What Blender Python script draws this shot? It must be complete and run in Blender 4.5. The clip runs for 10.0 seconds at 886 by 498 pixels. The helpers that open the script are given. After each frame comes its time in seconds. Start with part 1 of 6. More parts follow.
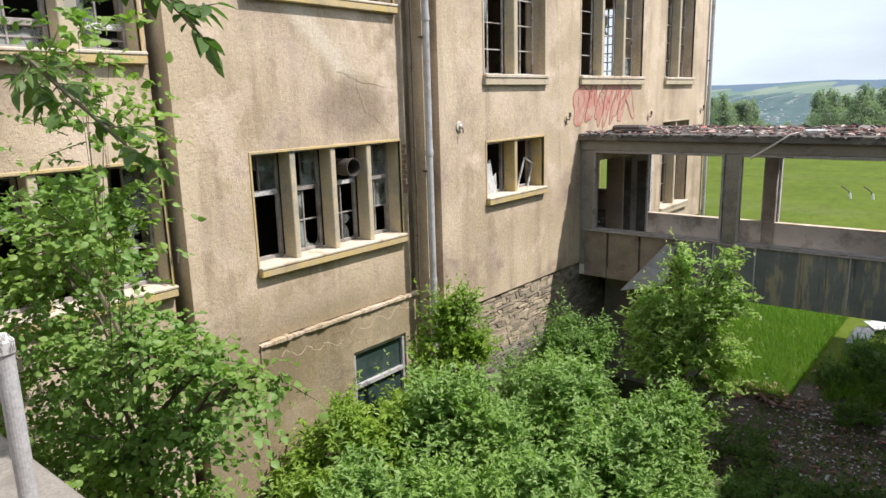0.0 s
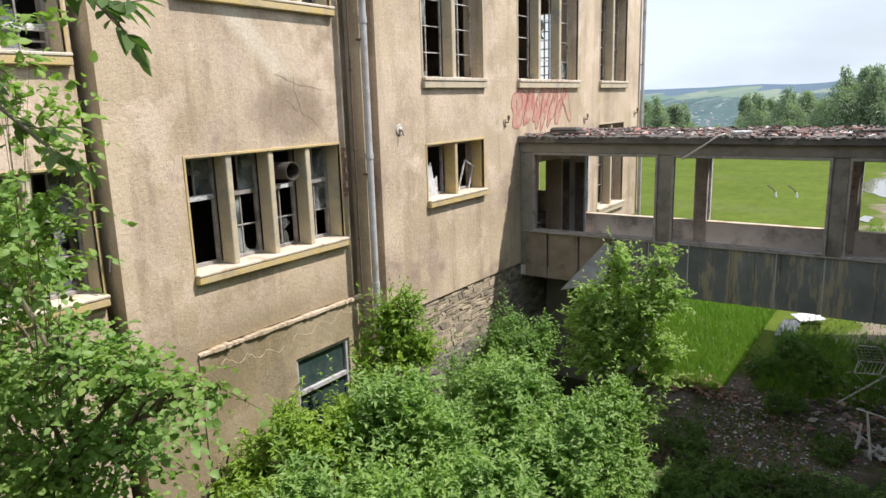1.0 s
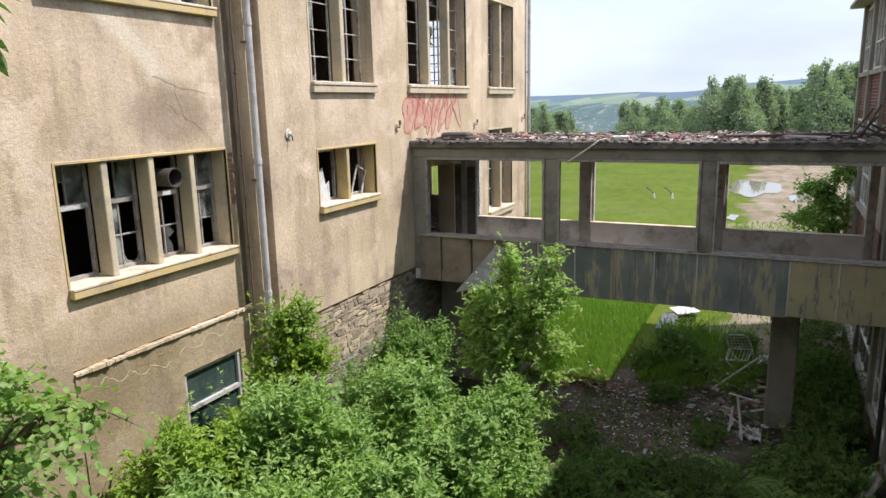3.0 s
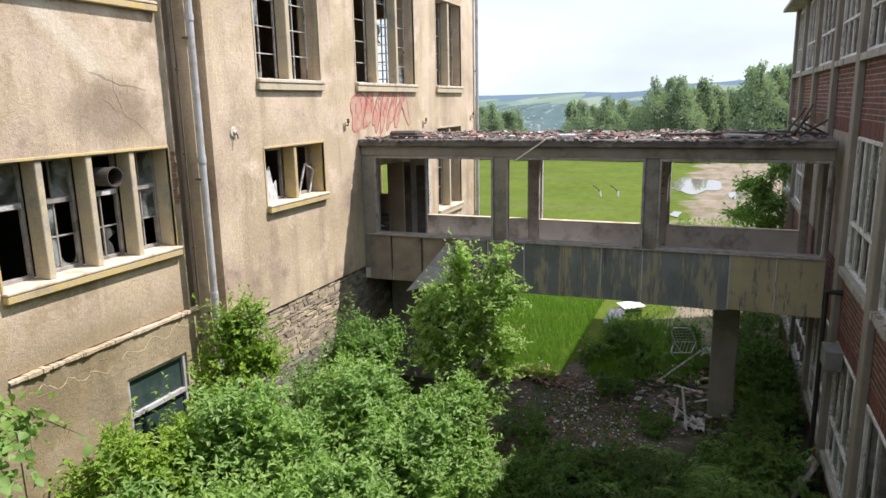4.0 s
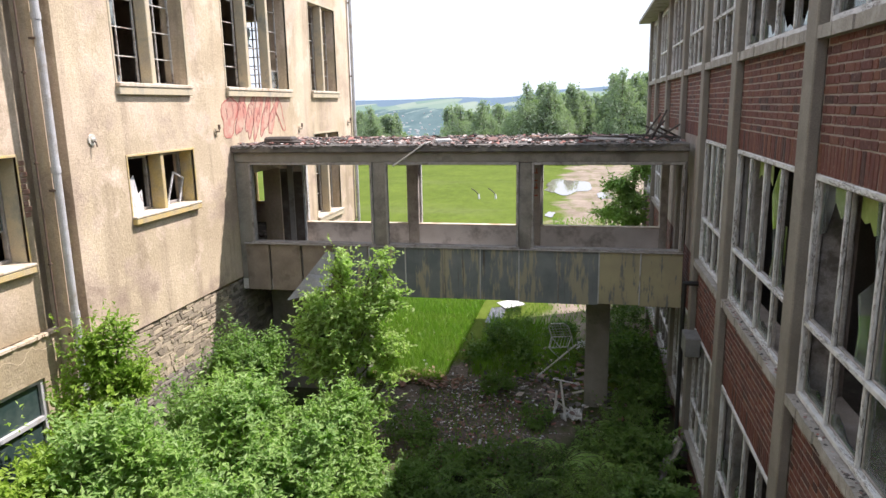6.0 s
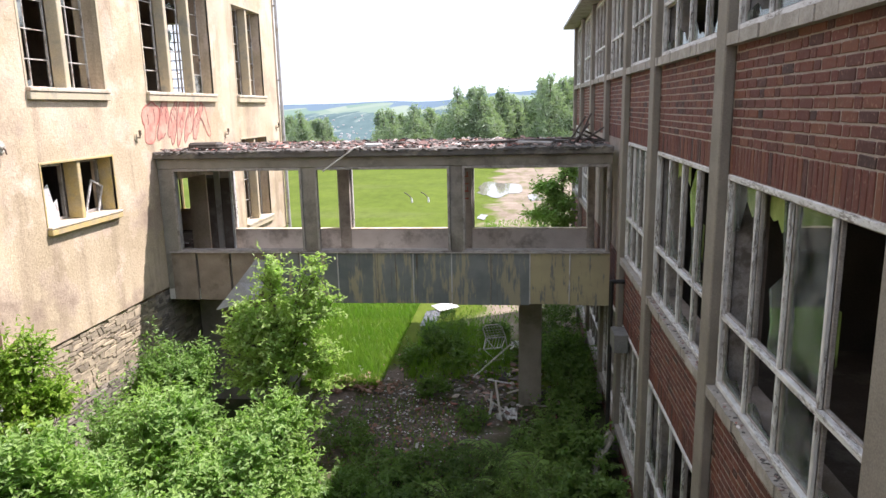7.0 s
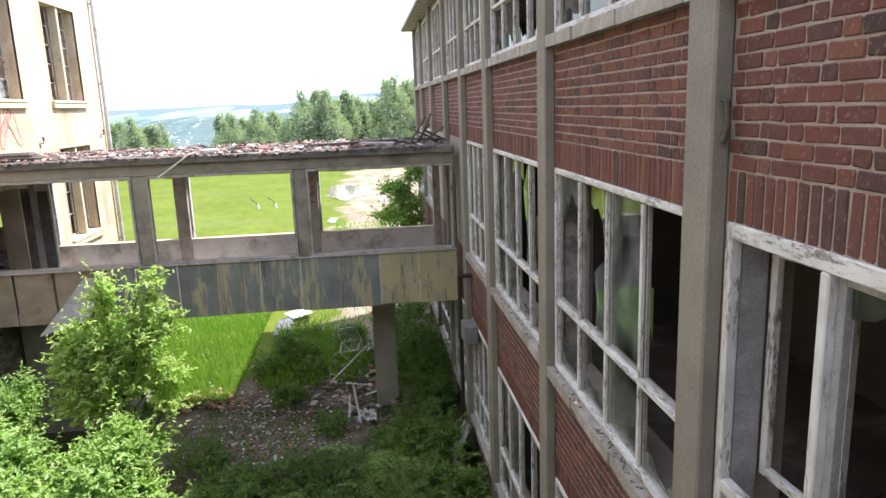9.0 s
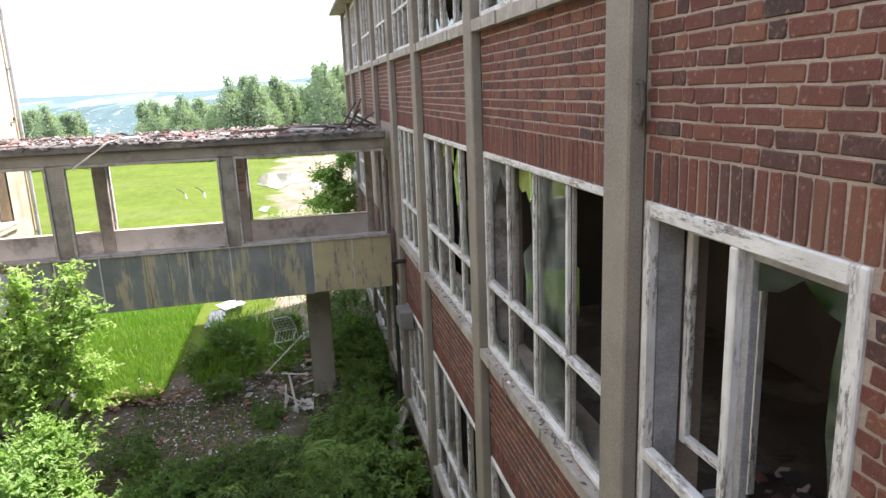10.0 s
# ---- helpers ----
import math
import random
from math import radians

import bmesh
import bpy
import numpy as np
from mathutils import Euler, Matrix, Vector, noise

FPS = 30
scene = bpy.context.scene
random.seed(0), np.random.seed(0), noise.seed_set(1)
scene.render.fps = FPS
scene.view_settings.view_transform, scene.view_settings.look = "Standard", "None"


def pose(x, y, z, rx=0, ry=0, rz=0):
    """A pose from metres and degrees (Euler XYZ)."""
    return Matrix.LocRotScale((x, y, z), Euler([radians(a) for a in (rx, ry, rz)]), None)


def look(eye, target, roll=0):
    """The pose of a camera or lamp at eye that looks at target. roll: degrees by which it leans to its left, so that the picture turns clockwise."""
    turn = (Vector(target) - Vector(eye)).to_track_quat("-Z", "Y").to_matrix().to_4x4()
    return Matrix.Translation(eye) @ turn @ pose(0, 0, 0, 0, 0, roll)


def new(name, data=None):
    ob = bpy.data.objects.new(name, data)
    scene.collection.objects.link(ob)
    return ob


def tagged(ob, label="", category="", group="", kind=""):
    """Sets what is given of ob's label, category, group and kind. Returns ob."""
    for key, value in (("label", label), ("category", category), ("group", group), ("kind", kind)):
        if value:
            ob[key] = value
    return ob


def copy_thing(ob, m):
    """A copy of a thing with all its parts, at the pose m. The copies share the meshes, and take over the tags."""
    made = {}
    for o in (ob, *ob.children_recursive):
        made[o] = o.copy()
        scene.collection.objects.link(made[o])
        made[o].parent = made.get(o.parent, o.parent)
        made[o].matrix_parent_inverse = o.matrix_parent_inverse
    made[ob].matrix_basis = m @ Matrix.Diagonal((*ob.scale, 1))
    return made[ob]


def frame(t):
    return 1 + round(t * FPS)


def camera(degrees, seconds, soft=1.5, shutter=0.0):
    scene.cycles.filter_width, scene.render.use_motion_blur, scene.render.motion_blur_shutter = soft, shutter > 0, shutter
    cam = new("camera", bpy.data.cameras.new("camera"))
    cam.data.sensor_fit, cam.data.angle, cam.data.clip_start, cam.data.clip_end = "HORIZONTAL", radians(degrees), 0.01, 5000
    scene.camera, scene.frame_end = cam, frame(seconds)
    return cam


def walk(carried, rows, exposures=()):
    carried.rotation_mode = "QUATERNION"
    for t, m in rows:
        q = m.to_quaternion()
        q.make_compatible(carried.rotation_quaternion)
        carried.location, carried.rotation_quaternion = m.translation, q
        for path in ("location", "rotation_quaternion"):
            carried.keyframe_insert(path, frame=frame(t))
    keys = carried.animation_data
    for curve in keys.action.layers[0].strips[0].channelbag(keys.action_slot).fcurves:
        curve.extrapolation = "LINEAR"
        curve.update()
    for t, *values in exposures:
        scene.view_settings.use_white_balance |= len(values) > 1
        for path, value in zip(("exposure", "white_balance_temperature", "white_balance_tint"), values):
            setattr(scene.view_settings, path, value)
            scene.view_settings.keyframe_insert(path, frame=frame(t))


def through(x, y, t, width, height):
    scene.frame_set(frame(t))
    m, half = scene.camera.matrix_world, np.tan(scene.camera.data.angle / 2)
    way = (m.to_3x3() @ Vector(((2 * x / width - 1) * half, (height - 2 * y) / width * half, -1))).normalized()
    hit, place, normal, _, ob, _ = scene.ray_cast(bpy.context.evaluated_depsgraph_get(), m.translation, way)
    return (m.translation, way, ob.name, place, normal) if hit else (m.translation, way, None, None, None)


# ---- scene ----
cam = camera(65.6, 10.0)
PATH = [
    (0, (-0.147, 0.822, 6.444), (-1.392, 2.329, 6.019), -1.6),
    (0.5, (-0.137, 0.826, 6.425), (-1.316, 2.386, 6.006), -1.7),
    (1, (-0.123, 0.829, 6.422), (-1.238, 2.436, 6.004), -1.7),
    (1.5, (-0.116, 0.839, 6.42), (-1.172, 2.486, 6.004), -1.8),
    (2, (-0.102, 0.833, 6.424), (-1.095, 2.52, 6.012), -1.7),
    (2.5, (-0.1, 0.837, 6.423), (-1.021, 2.564, 6.011), -1.4),
    (3.8, (-0.069, 0.825, 6.407), (-0.822, 2.631, 5.992), -1.2),
    (4, (-0.08, 0.84, 6.404), (-0.804, 2.657, 5.987), -1.1),
    (4.5, (-0.069, 0.847, 6.407), (-0.719, 2.692, 5.988), -1.0),
    (5, (-0.061, 0.848, 6.417), (-0.637, 2.717, 5.997), -1.0),
    (5.5, (-0.047, 0.844, 6.412), (-0.537, 2.738, 5.996), -1.0),
    (7, (0.005, 0.835, 6.422), (-0.208, 2.782, 6.019), -1.2),
    (7.5, (0.034, 0.829, 6.421), (-0.075, 2.785, 6.017), -1.3),
    (8, (0.053, 0.81, 6.423), (0.054, 2.77, 6.022), -1.4),
    (8.5, (0.075, 0.802, 6.419), (0.183, 2.759, 6.019), -1.7),
    (9, (0.098, 0.799, 6.411), (0.307, 2.746, 6.001), -2.1),
    (9.5, (0.119, 0.791, 6.406), (0.42, 2.721, 5.978), -2.3),
    (10, (0.14, 0.78, 6.399), (0.529, 2.688, 5.943), -2.3),
]
walk(cam, [(t, look(e, g, r)) for t, e, g, r in PATH],
     [(0.0, 0.35, 6200, 15), (2.5, 0.38, 6200, 16), (5.0, 0.62, 6200, 18), (7.5, 1.08, 6200, 21), (10.0, 1.55, 6200, 20)])

# ---- world, sun ----
world = bpy.data.worlds.new("sky_world")
scene.world = world
world.use_nodes = True
SUN = Vector((0.537, 0.323, 1.0)).normalized()
wn, wl = world.node_tree.nodes, world.node_tree.links
wn.clear()
w_out = wn.new("ShaderNodeOutputWorld")
w_bg = wn.new("ShaderNodeBackground")
w_sky = wn.new("ShaderNodeTexSky")
w_sky.sky_type = "NISHITA"
w_sky.sun_disc = False
w_sky.sun_elevation = math.asin(SUN.z)
w_sky.sun_rotation = math.atan2(SUN.x, SUN.y)
w_sky.dust_density = 3.0
w_sky.air_density = 1.2
w_tc = wn.new("ShaderNodeTexCoord")
w_map = wn.new("ShaderNodeMapping")
w_map.inputs["Scale"].default_value = (1.0, 1.0, 3.5)
w_noise = wn.new("ShaderNodeTexNoise")
w_noise.inputs["Scale"].default_value = 2.6
w_noise.inputs["Detail"].default_value = 7.0
w_ramp = wn.new("ShaderNodeValToRGB")
w_ramp.color_ramp.elements[0].position = 0.30
w_ramp.color_ramp.elements[0].color = (0.62, 0.62, 0.62, 1)
w_ramp.color_ramp.elements[1].position = 0.62
w_ramp.color_ramp.elements[1].color = (0.97, 0.97, 0.97, 1)
w_mix = wn.new("ShaderNodeMixRGB")
w_mix.inputs["Color2"].default_value = (8.35, 9.45, 10.25, 1)
wl.new(w_tc.outputs["Generated"], w_map.inputs["Vector"])
wl.new(w_map.outputs["Vector"], w_noise.inputs["Vector"])
wl.new(w_noise.outputs["Fac"], w_ramp.inputs["Fac"])
wl.new(w_ramp.outputs["Color"], w_mix.inputs["Fac"])
wl.new(w_sky.outputs["Color"], w_mix.inputs["Color1"])
wl.new(w_mix.outputs["Color"], w_bg.inputs["Color"])
wl.new(w_bg.outputs["Background"], w_out.inputs["Surface"])
w_bg.inputs["Strength"].default_value = 0.088

sun_data = bpy.data.lights.new("sun", "SUN")
sun_data.energy = 5.0
sun_data.angle = radians(0.55)
sun_data.color = (1.0, 0.94, 0.86)
sun_ob = new("sun", sun_data)
sun_ob.matrix_world = look(SUN * 60, (0, 0, 0))


# ---- materials ----
def rgba(c):
    return (c[0], c[1], c[2], 1.0)


class Nodes:
    """Small wrapper for building a node material."""

    def __init__(self, name):
        self.m = bpy.data.materials.new(name)
        self.m.use_nodes = True
        self.t = self.m.node_tree
        self.b = self.t.nodes["Principled BSDF"]
        self.geo = self.t.nodes.new("ShaderNodeNewGeometry")
        self.pos = self.geo.outputs["Position"]

    def add(self, kind, **values):
        n = self.t.nodes.new(kind)
        for key, value in values.items():
            n.inputs[key.replace("_", " ")].default_value = value
        return n

    def link(self, a, b):
        self.t.links.new(a, b)

    def stretch(self, x, y, z):
        n = self.add("ShaderNodeMapping", Scale=(x, y, z))
        self.link(self.pos, n.inputs["Vector"])
        return n.outputs["Vector"]

    def noise(self, scale, detail=5.0, rough=0.55, vector=None):
        n = self.add("ShaderNodeTexNoise", Scale=scale, Detail=detail, Roughness=rough)
        self.link(vector or self.pos, n.inputs["Vector"])
        return n.outputs["Fac"]

    def ramp(self, value, a, b, ca=(0, 0, 0), cb=(1, 1, 1)):
        n = self.t.nodes.new("ShaderNodeValToRGB")
        e = n.color_ramp.elements
        e[0].position, e[1].position = a, b
        e[0].color, e[1].color = rgba(ca), rgba(cb)
        self.link(value, n.inputs["Fac"])
        return n.outputs["Color"]

    def mix(self, fac, a, b, blend="MIX"):
        n = self.t.nodes.new("ShaderNodeMixRGB")
        n.blend_type = blend
        for s, v in zip(("Fac", "Color1", "Color2"), (fac, a, b)):
            if isinstance(v, (int, float)):
                n.inputs[s].default_value = v
            elif isinstance(v, tuple):
                n.inputs[s].default_value = rgba(v)
            else:
                self.link(v, n.inputs[s])
        return n.outputs["Color"]

    def math(self, op, a, b=0.0):
        n = self.t.nodes.new("ShaderNodeMath")
        n.operation = op
        for i, v in enumerate((a, b)):
            if isinstance(v, (int, float)):
                n.inputs[i].default_value = v
            else:
                self.link(v, n.inputs[i])
        return n.outputs[0]

    def axes(self):
        n = self.t.nodes.new("ShaderNodeSeparateXYZ")
        self.link(self.pos, n.inputs[0])
        return n.outputs

    def random(self):
        return self.t.nodes.new("ShaderNodeObjectInfo").outputs["Random"]

    def island(self):
        return self.geo.outputs["Random Per Island"]

    def done(self, color, rough=0.8, bump=None, strength=0.3, distance=0.01, metal=0.0, spec=None):
        if isinstance(color, tuple):
            self.b.inputs["Base Color"].default_value = rgba(color)
        else:
            self.link(color, self.b.inputs["Base Color"])
        if isinstance(rough, (int, float)):
            self.b.inputs["Roughness"].default_value = rough
        else:
            self.link(rough, self.b.inputs["Roughness"])
        self.b.inputs["Metallic"].default_value = metal
        if spec is not None:
            self.b.inputs["Specular IOR Level"].default_value = spec
        if bump is not None:
            n = self.add("ShaderNodeBump", Strength=strength, Distance=distance)
            self.link(bump, n.inputs["Height"])
            self.link(n.outputs["Normal"], self.b.inputs["Normal"])
        return self.m


def plain(name, a, b, scale=8.0, rough=0.75, bump=40.0, strength=0.25, distance=0.004, fine=60.0, dirt=None, metal=0.0):
    """Two-tone surface: broad blotches, fine grain, optional dirt colour in patches."""
    k = Nodes(name)
    c = k.mix(k.ramp(k.noise(scale), 0.35, 0.68), a, b)
    c = k.mix(0.35, c, k.ramp(k.noise(fine, 3.0), 0.3, 0.7, (0.25, 0.25, 0.25), (0.8, 0.8, 0.8)), "OVERLAY")
    if dirt:
        c = k.mix(k.ramp(k.noise(scale * 0.45, 8.0, 0.7), 0.52, 0.66), c, dirt)
    return k.done(c, rough, k.noise(bump, 4.0), strength, distance, metal)


def stucco(name, a, b, dirt, pale, marks=False):
    """Rough-cast render with rain streaks, blotches and pale rubbed places."""
    k = Nodes(name)
    c = k.mix(k.ramp(k.noise(0.55, 6.0, 0.6), 0.35, 0.65), a, b)
    streak = k.noise(1.0, 5.0, 0.6, k.stretch(3.0, 3.0, 0.28))
    c = k.mix(k.math("MULTIPLY", k.ramp(streak, 0.50, 0.70), 0.6), c, dirt)
    long_run = k.noise(1.0, 7.0, 0.62, k.stretch(1.1, 1.1, 0.16))
    c = k.mix(k.math("MULTIPLY", k.ramp(long_run, 0.53, 0.64), 0.35), c, dirt)
    c = k.mix(k.math("MULTIPLY", k.ramp(k.noise(0.35, 8.0, 0.6), 0.48, 0.60), 0.4), c, pale)
    c = k.mix(k.math("MULTIPLY", k.ramp(k.noise(1.5, 8.0, 0.62), 0.50, 0.64), 0.85), c, pale)
    c = k.mix(k.math("MULTIPLY", k.ramp(k.noise(0.75, 9.0, 0.68), 0.53, 0.66), 0.8), c, dirt)
    if marks:
        px, py, pz = k.axes()
        wob = k.math("MULTIPLY", k.math("SUBTRACT", k.noise(2.2, 5.0), 0.5), 0.5)
        # pale slanting streak and the damp patch below it
        t = k.math("ADD", k.math("ADD", k.math("MULTIPLY", py, 0.69), k.math("MULTIPLY", pz, 0.724)), k.math("MULTIPLY", wob, 0.35))
        run = k.math("SUBTRACT", 1.0, k.ramp(k.math("MULTIPLY", k.math("ABSOLUTE", k.math("SUBTRACT", t, 10.23)), 4.0), 0.25, 0.9))
        run = k.math("MULTIPLY", run, k.ramp(k.math("SUBTRACT", pz, 6.0), 0.45, 1.0))
        c = k.mix(k.math("MULTIPLY", run, 0.8), c, (0.66, 0.58, 0.45))
        ey, ez = k.math("SUBTRACT", py, 7.75), k.math("SUBTRACT", pz, 6.35)
        el = k.math("ADD", k.math("ADD", k.math("MULTIPLY", ey, ey), k.math("MULTIPLY", k.math("MULTIPLY", ez, ez), 2.4)), wob)
        c = k.mix(k.math("MULTIPLY", k.math("SUBTRACT", 1.0, k.ramp(el, 0.15, 0.75)), 0.75), c, dirt)
        low = k.math("SUBTRACT", 1.0, k.ramp(k.math("ADD", k.math("SUBTRACT", pz, 3.4), wob), 0.05, 0.75))
        c = k.mix(k.math("MULTIPLY", low, 0.8), c, (0.27, 0.215, 0.13))
    c = k.mix(0.20, c, k.ramp(k.noise(70.0, 3.0), 0.3, 0.7, (0.2, 0.2, 0.2), (0.85, 0.85, 0.85)), "OVERLAY")
    c = k.mix(0.19, c, k.ramp(k.noise(26.0, 5.0, 0.65), 0.3, 0.7, (0.2, 0.2, 0.2), (0.85, 0.85, 0.85)), "OVERLAY")
    grain = k.math("ADD", k.noise(60.0, 3.0), k.math("MULTIPLY", k.noise(16.0, 4.0), 1.2))
    return k.done(c, 0.92, grain, 0.6, 0.012, spec=0.2)


M_STUCCO = stucco("stucco", (0.62, 0.506, 0.352), (0.447, 0.358, 0.238), (0.275, 0.207, 0.152), (0.74, 0.595, 0.465))
M_STUCCONEAR = stucco("stucco_panel", (0.62, 0.502, 0.348), (0.447, 0.354, 0.236), (0.26, 0.197, 0.142), (0.73, 0.59, 0.455), True)
M_BASE = stucco("base_render", (0.36, 0.285, 0.165), (0.235, 0.188, 0.112), (0.12, 0.097, 0.062), (0.52, 0.43, 0.29))
M_CONCRETE = plain("weathered_concrete", (0.28, 0.255, 0.22), (0.215, 0.195, 0.165), 3.0, 0.9, 30.0, 0.35, 0.006, 70.0, (0.145, 0.13, 0.11))
M_POST = plain("post_concrete", (0.25, 0.225, 0.19), (0.20, 0.18, 0.15), 2.5, 0.9, 45.0, 0.3, 0.004, 90.0, (0.19, 0.17, 0.14))
M_SILLGREY = plain("grey_sill_concrete", (0.34, 0.315, 0.28), (0.26, 0.24, 0.21), 6.0, 0.9, 45.0, 0.4, 0.006, 80.0, (0.44, 0.41, 0.38))
# lighter copy of the bridge concrete, lifting the shaded far posts
M_PALEPOST = plain("lightened_post", (0.46, 0.42, 0.37), (0.36, 0.33, 0.29), 3.0, 0.9, 30.0, 0.3, 0.005, 60.0, (0.20, 0.18, 0.155))
# reflected sunlight on the far parapets and deck is put into this base colour
M_PARAPET = plain("bounce_lit_plaster", (0.70, 0.66, 0.62), (0.60, 0.56, 0.52), 3.0, 0.9, 30.0, 0.25, 0.004, 60.0, (0.33, 0.30, 0.27))
M_CREAM = plain("cream_paint", (0.55, 0.46, 0.30), (0.47, 0.41, 0.30), 5.0, 0.75, 50.0, 0.25, 0.004, 70.0, (0.33, 0.31, 0.25))
M_YELLOW = plain("ochre_paint", (0.58, 0.43, 0.16), (0.50, 0.40, 0.24), 5.0, 0.7, 50.0, 0.2, 0.003, 70.0, (0.38, 0.31, 0.20))
M_SILL = plain("sill_stone", (0.62, 0.55, 0.44), (0.52, 0.45, 0.34), 5.0, 0.85, 50.0, 0.3, 0.004, 80.0, (0.40, 0.27, 0.17))


def peeling(name, along):
    """White paint flaking off grey wood; the flakes run along the member."""
    k = Nodes(name)
    c = k.mix(k.ramp(k.noise(6.0, 5.0), 0.35, 0.65), (0.69, 0.69, 0.68), (0.55, 0.55, 0.54))
    broad = k.ramp(k.noise(1.0, 5.0, 0.65, k.stretch(*[v * 9.0 for v in along])), 0.44, 0.56)
    flake = k.ramp(k.noise(1.0, 8.0, 0.75, k.stretch(*[v * 55.0 for v in along])), 0.50, 0.525)
    peel = k.math("MULTIPLY", broad, flake)
    c = k.mix(k.math("MULTIPLY", peel, 0.92), c, k.mix(k.ramp(k.noise(26.0, 4.0), 0.4, 0.6), (0.13, 0.115, 0.10), (0.27, 0.245, 0.22)))
    return k.done(c, 0.6, k.math("SUBTRACT", k.noise(70.0, 3.0), peel), 0.45, 0.004)


M_WHITE = peeling("peeling_white_paint", (1.0, 1.0, 0.22))
M_WHITEH = peeling("peeling_white_paint_rail", (1.0, 0.22, 1.0))
M_GREYPAINT = plain("grey_weathered_paint", (0.33, 0.335, 0.35), (0.24, 0.245, 0.25), 9.0, 0.7, 60.0, 0.3, 0.003, 90.0, (0.20, 0.185, 0.17))
M_GREYWOOD = plain("weathered_wood", (0.36, 0.335, 0.31), (0.25, 0.23, 0.21), 9.0, 0.8, 60.0, 0.3, 0.003, 90.0, (0.15, 0.13, 0.11))
M_STEEL = plain("window_steel", (0.58, 0.56, 0.52), (0.42, 0.40, 0.36), 12.0, 0.6, 60.0, 0.2, 0.002, 90.0, (0.17, 0.11, 0.07))
M_ZINC = plain("zinc_pipe", (0.50, 0.50, 0.50), (0.40, 0.39, 0.38), 6.0, 0.55, 60.0, 0.1, 0.002, 80.0, (0.31, 0.27, 0.22))
M_IRON = plain("dark_iron", (0.055, 0.05, 0.045), (0.09, 0.07, 0.055), 9.0, 0.65, 60.0, 0.2, 0.003)
M_RUST = plain("rusty_sheet", (0.14, 0.09, 0.06), (0.09, 0.065, 0.05), 9.0, 0.75, 60.0, 0.2, 0.003)
# room walls and floors: interior shade is put into these dark base colours
M_INSIDE = plain("shade_dark_plaster", (0.105, 0.095, 0.085), (0.07, 0.064, 0.057), 1.2, 0.95, 20.0, 0.2, 0.005, 40.0, (0.07, 0.06, 0.05))
M_INFLOOR = plain("dirty_shade_dark_floor", (0.115, 0.09, 0.07), (0.07, 0.057, 0.045), 2.0, 0.95, 20.0, 0.3, 0.006, 40.0, (0.22, 0.19, 0.15))
M_MORTAR = plain("mortar", (0.345, 0.29, 0.25), (0.26, 0.213, 0.178), 6.0, 0.95, 50.0, 0.4, 0.004, 90.0, (0.27, 0.22, 0.18))
M_ROOF = plain("roof_felt", (0.10, 0.095, 0.09), (0.15, 0.135, 0.12), 4.0, 0.95, 40.0, 0.4, 0.008, 60.0, (0.24, 0.22, 0.19))
M_BARK = plain("bark", (0.16, 0.13, 0.10), (0.10, 0.085, 0.065), 12.0, 0.9, 60.0, 0.4, 0.004)
M_TWIG = plain("twig_bark", (0.13, 0.12, 0.06), (0.09, 0.08, 0.045), 12.0, 0.85, 60.0, 0.3, 0.002)
M_TWIGPALE = plain("bleached_wood", (0.62, 0.59, 0.54), (0.48, 0.45, 0.40), 9.0, 0.8, 60.0, 0.3, 0.003)


def glass(name, tint, alpha=0.15):
    k = Nodes(name)
    tr = k.add("ShaderNodeBsdfTransparent", Color=rgba(tint))
    gl = k.add("ShaderNodeBsdfGlossy", Roughness=0.04, Color=(0.85, 0.9, 0.86, 1))
    df = k.add("ShaderNodeBsdfDiffuse", Color=(0.36, 0.39, 0.38, 1))
    fr = k.add("ShaderNodeFresnel", IOR=1.5)
    m1, m2 = k.t.nodes.new("ShaderNodeMixShader"), k.t.nodes.new("ShaderNodeMixShader")
    # grey film: dust together with the pale sky reflection, as diffuse colour
    dust_and_sky = k.math("MULTIPLY", k.ramp(k.noise(3.5, 6.0), 0.35, 0.7), alpha)
    k.link(dust_and_sky, m1.inputs[0]), k.link(tr.outputs[0], m1.inputs[1]), k.link(df.outputs[0], m1.inputs[2])
    k.link(fr.outputs[0], m2.inputs[0]), k.link(m1.outputs[0], m2.inputs[1]), k.link(gl.outputs[0], m2.inputs[2])
    k.link(m2.outputs[0], k.t.nodes["Material Output"].inputs["Surface"])
    return k.m


M_GLASS = glass("dusty_glass", (0.72, 0.80, 0.72), 0.5)
M_GLASSSKYDUST = glass("dusty_sky_glass", (0.70, 0.76, 0.74), 0.85)
M_GLASSCLEAN = glass("window_glass", (0.80, 0.86, 0.80), 0.42)
M_GLASSGREEN = glass("green_glass", (0.45, 0.62, 0.32), 0.30)


def leaf_material(name, a, b, c2, through=0.48):
    k = Nodes(name)
    c = k.mix(k.island(), a, b)
    c = k.mix(k.ramp(k.noise(1.1, 3.0), 0.42, 0.68), c, c2)
    df = k.add("ShaderNodeBsdfTranslucent")
    k.link(k.mix(1.0, c, (0.78, 1.0, 0.42), "MULTIPLY"), df.inputs["Color"])
    mx = k.add("ShaderNodeMixShader", Fac=through)
    k.done(c, 0.48, spec=0.36)
    k.link(k.b.outputs[0], mx.inputs[1]), k.link(df.outputs[0], mx.inputs[2])
    k.link(mx.outputs[0], k.t.nodes["Material Output"].inputs["Surface"])
    return k.m


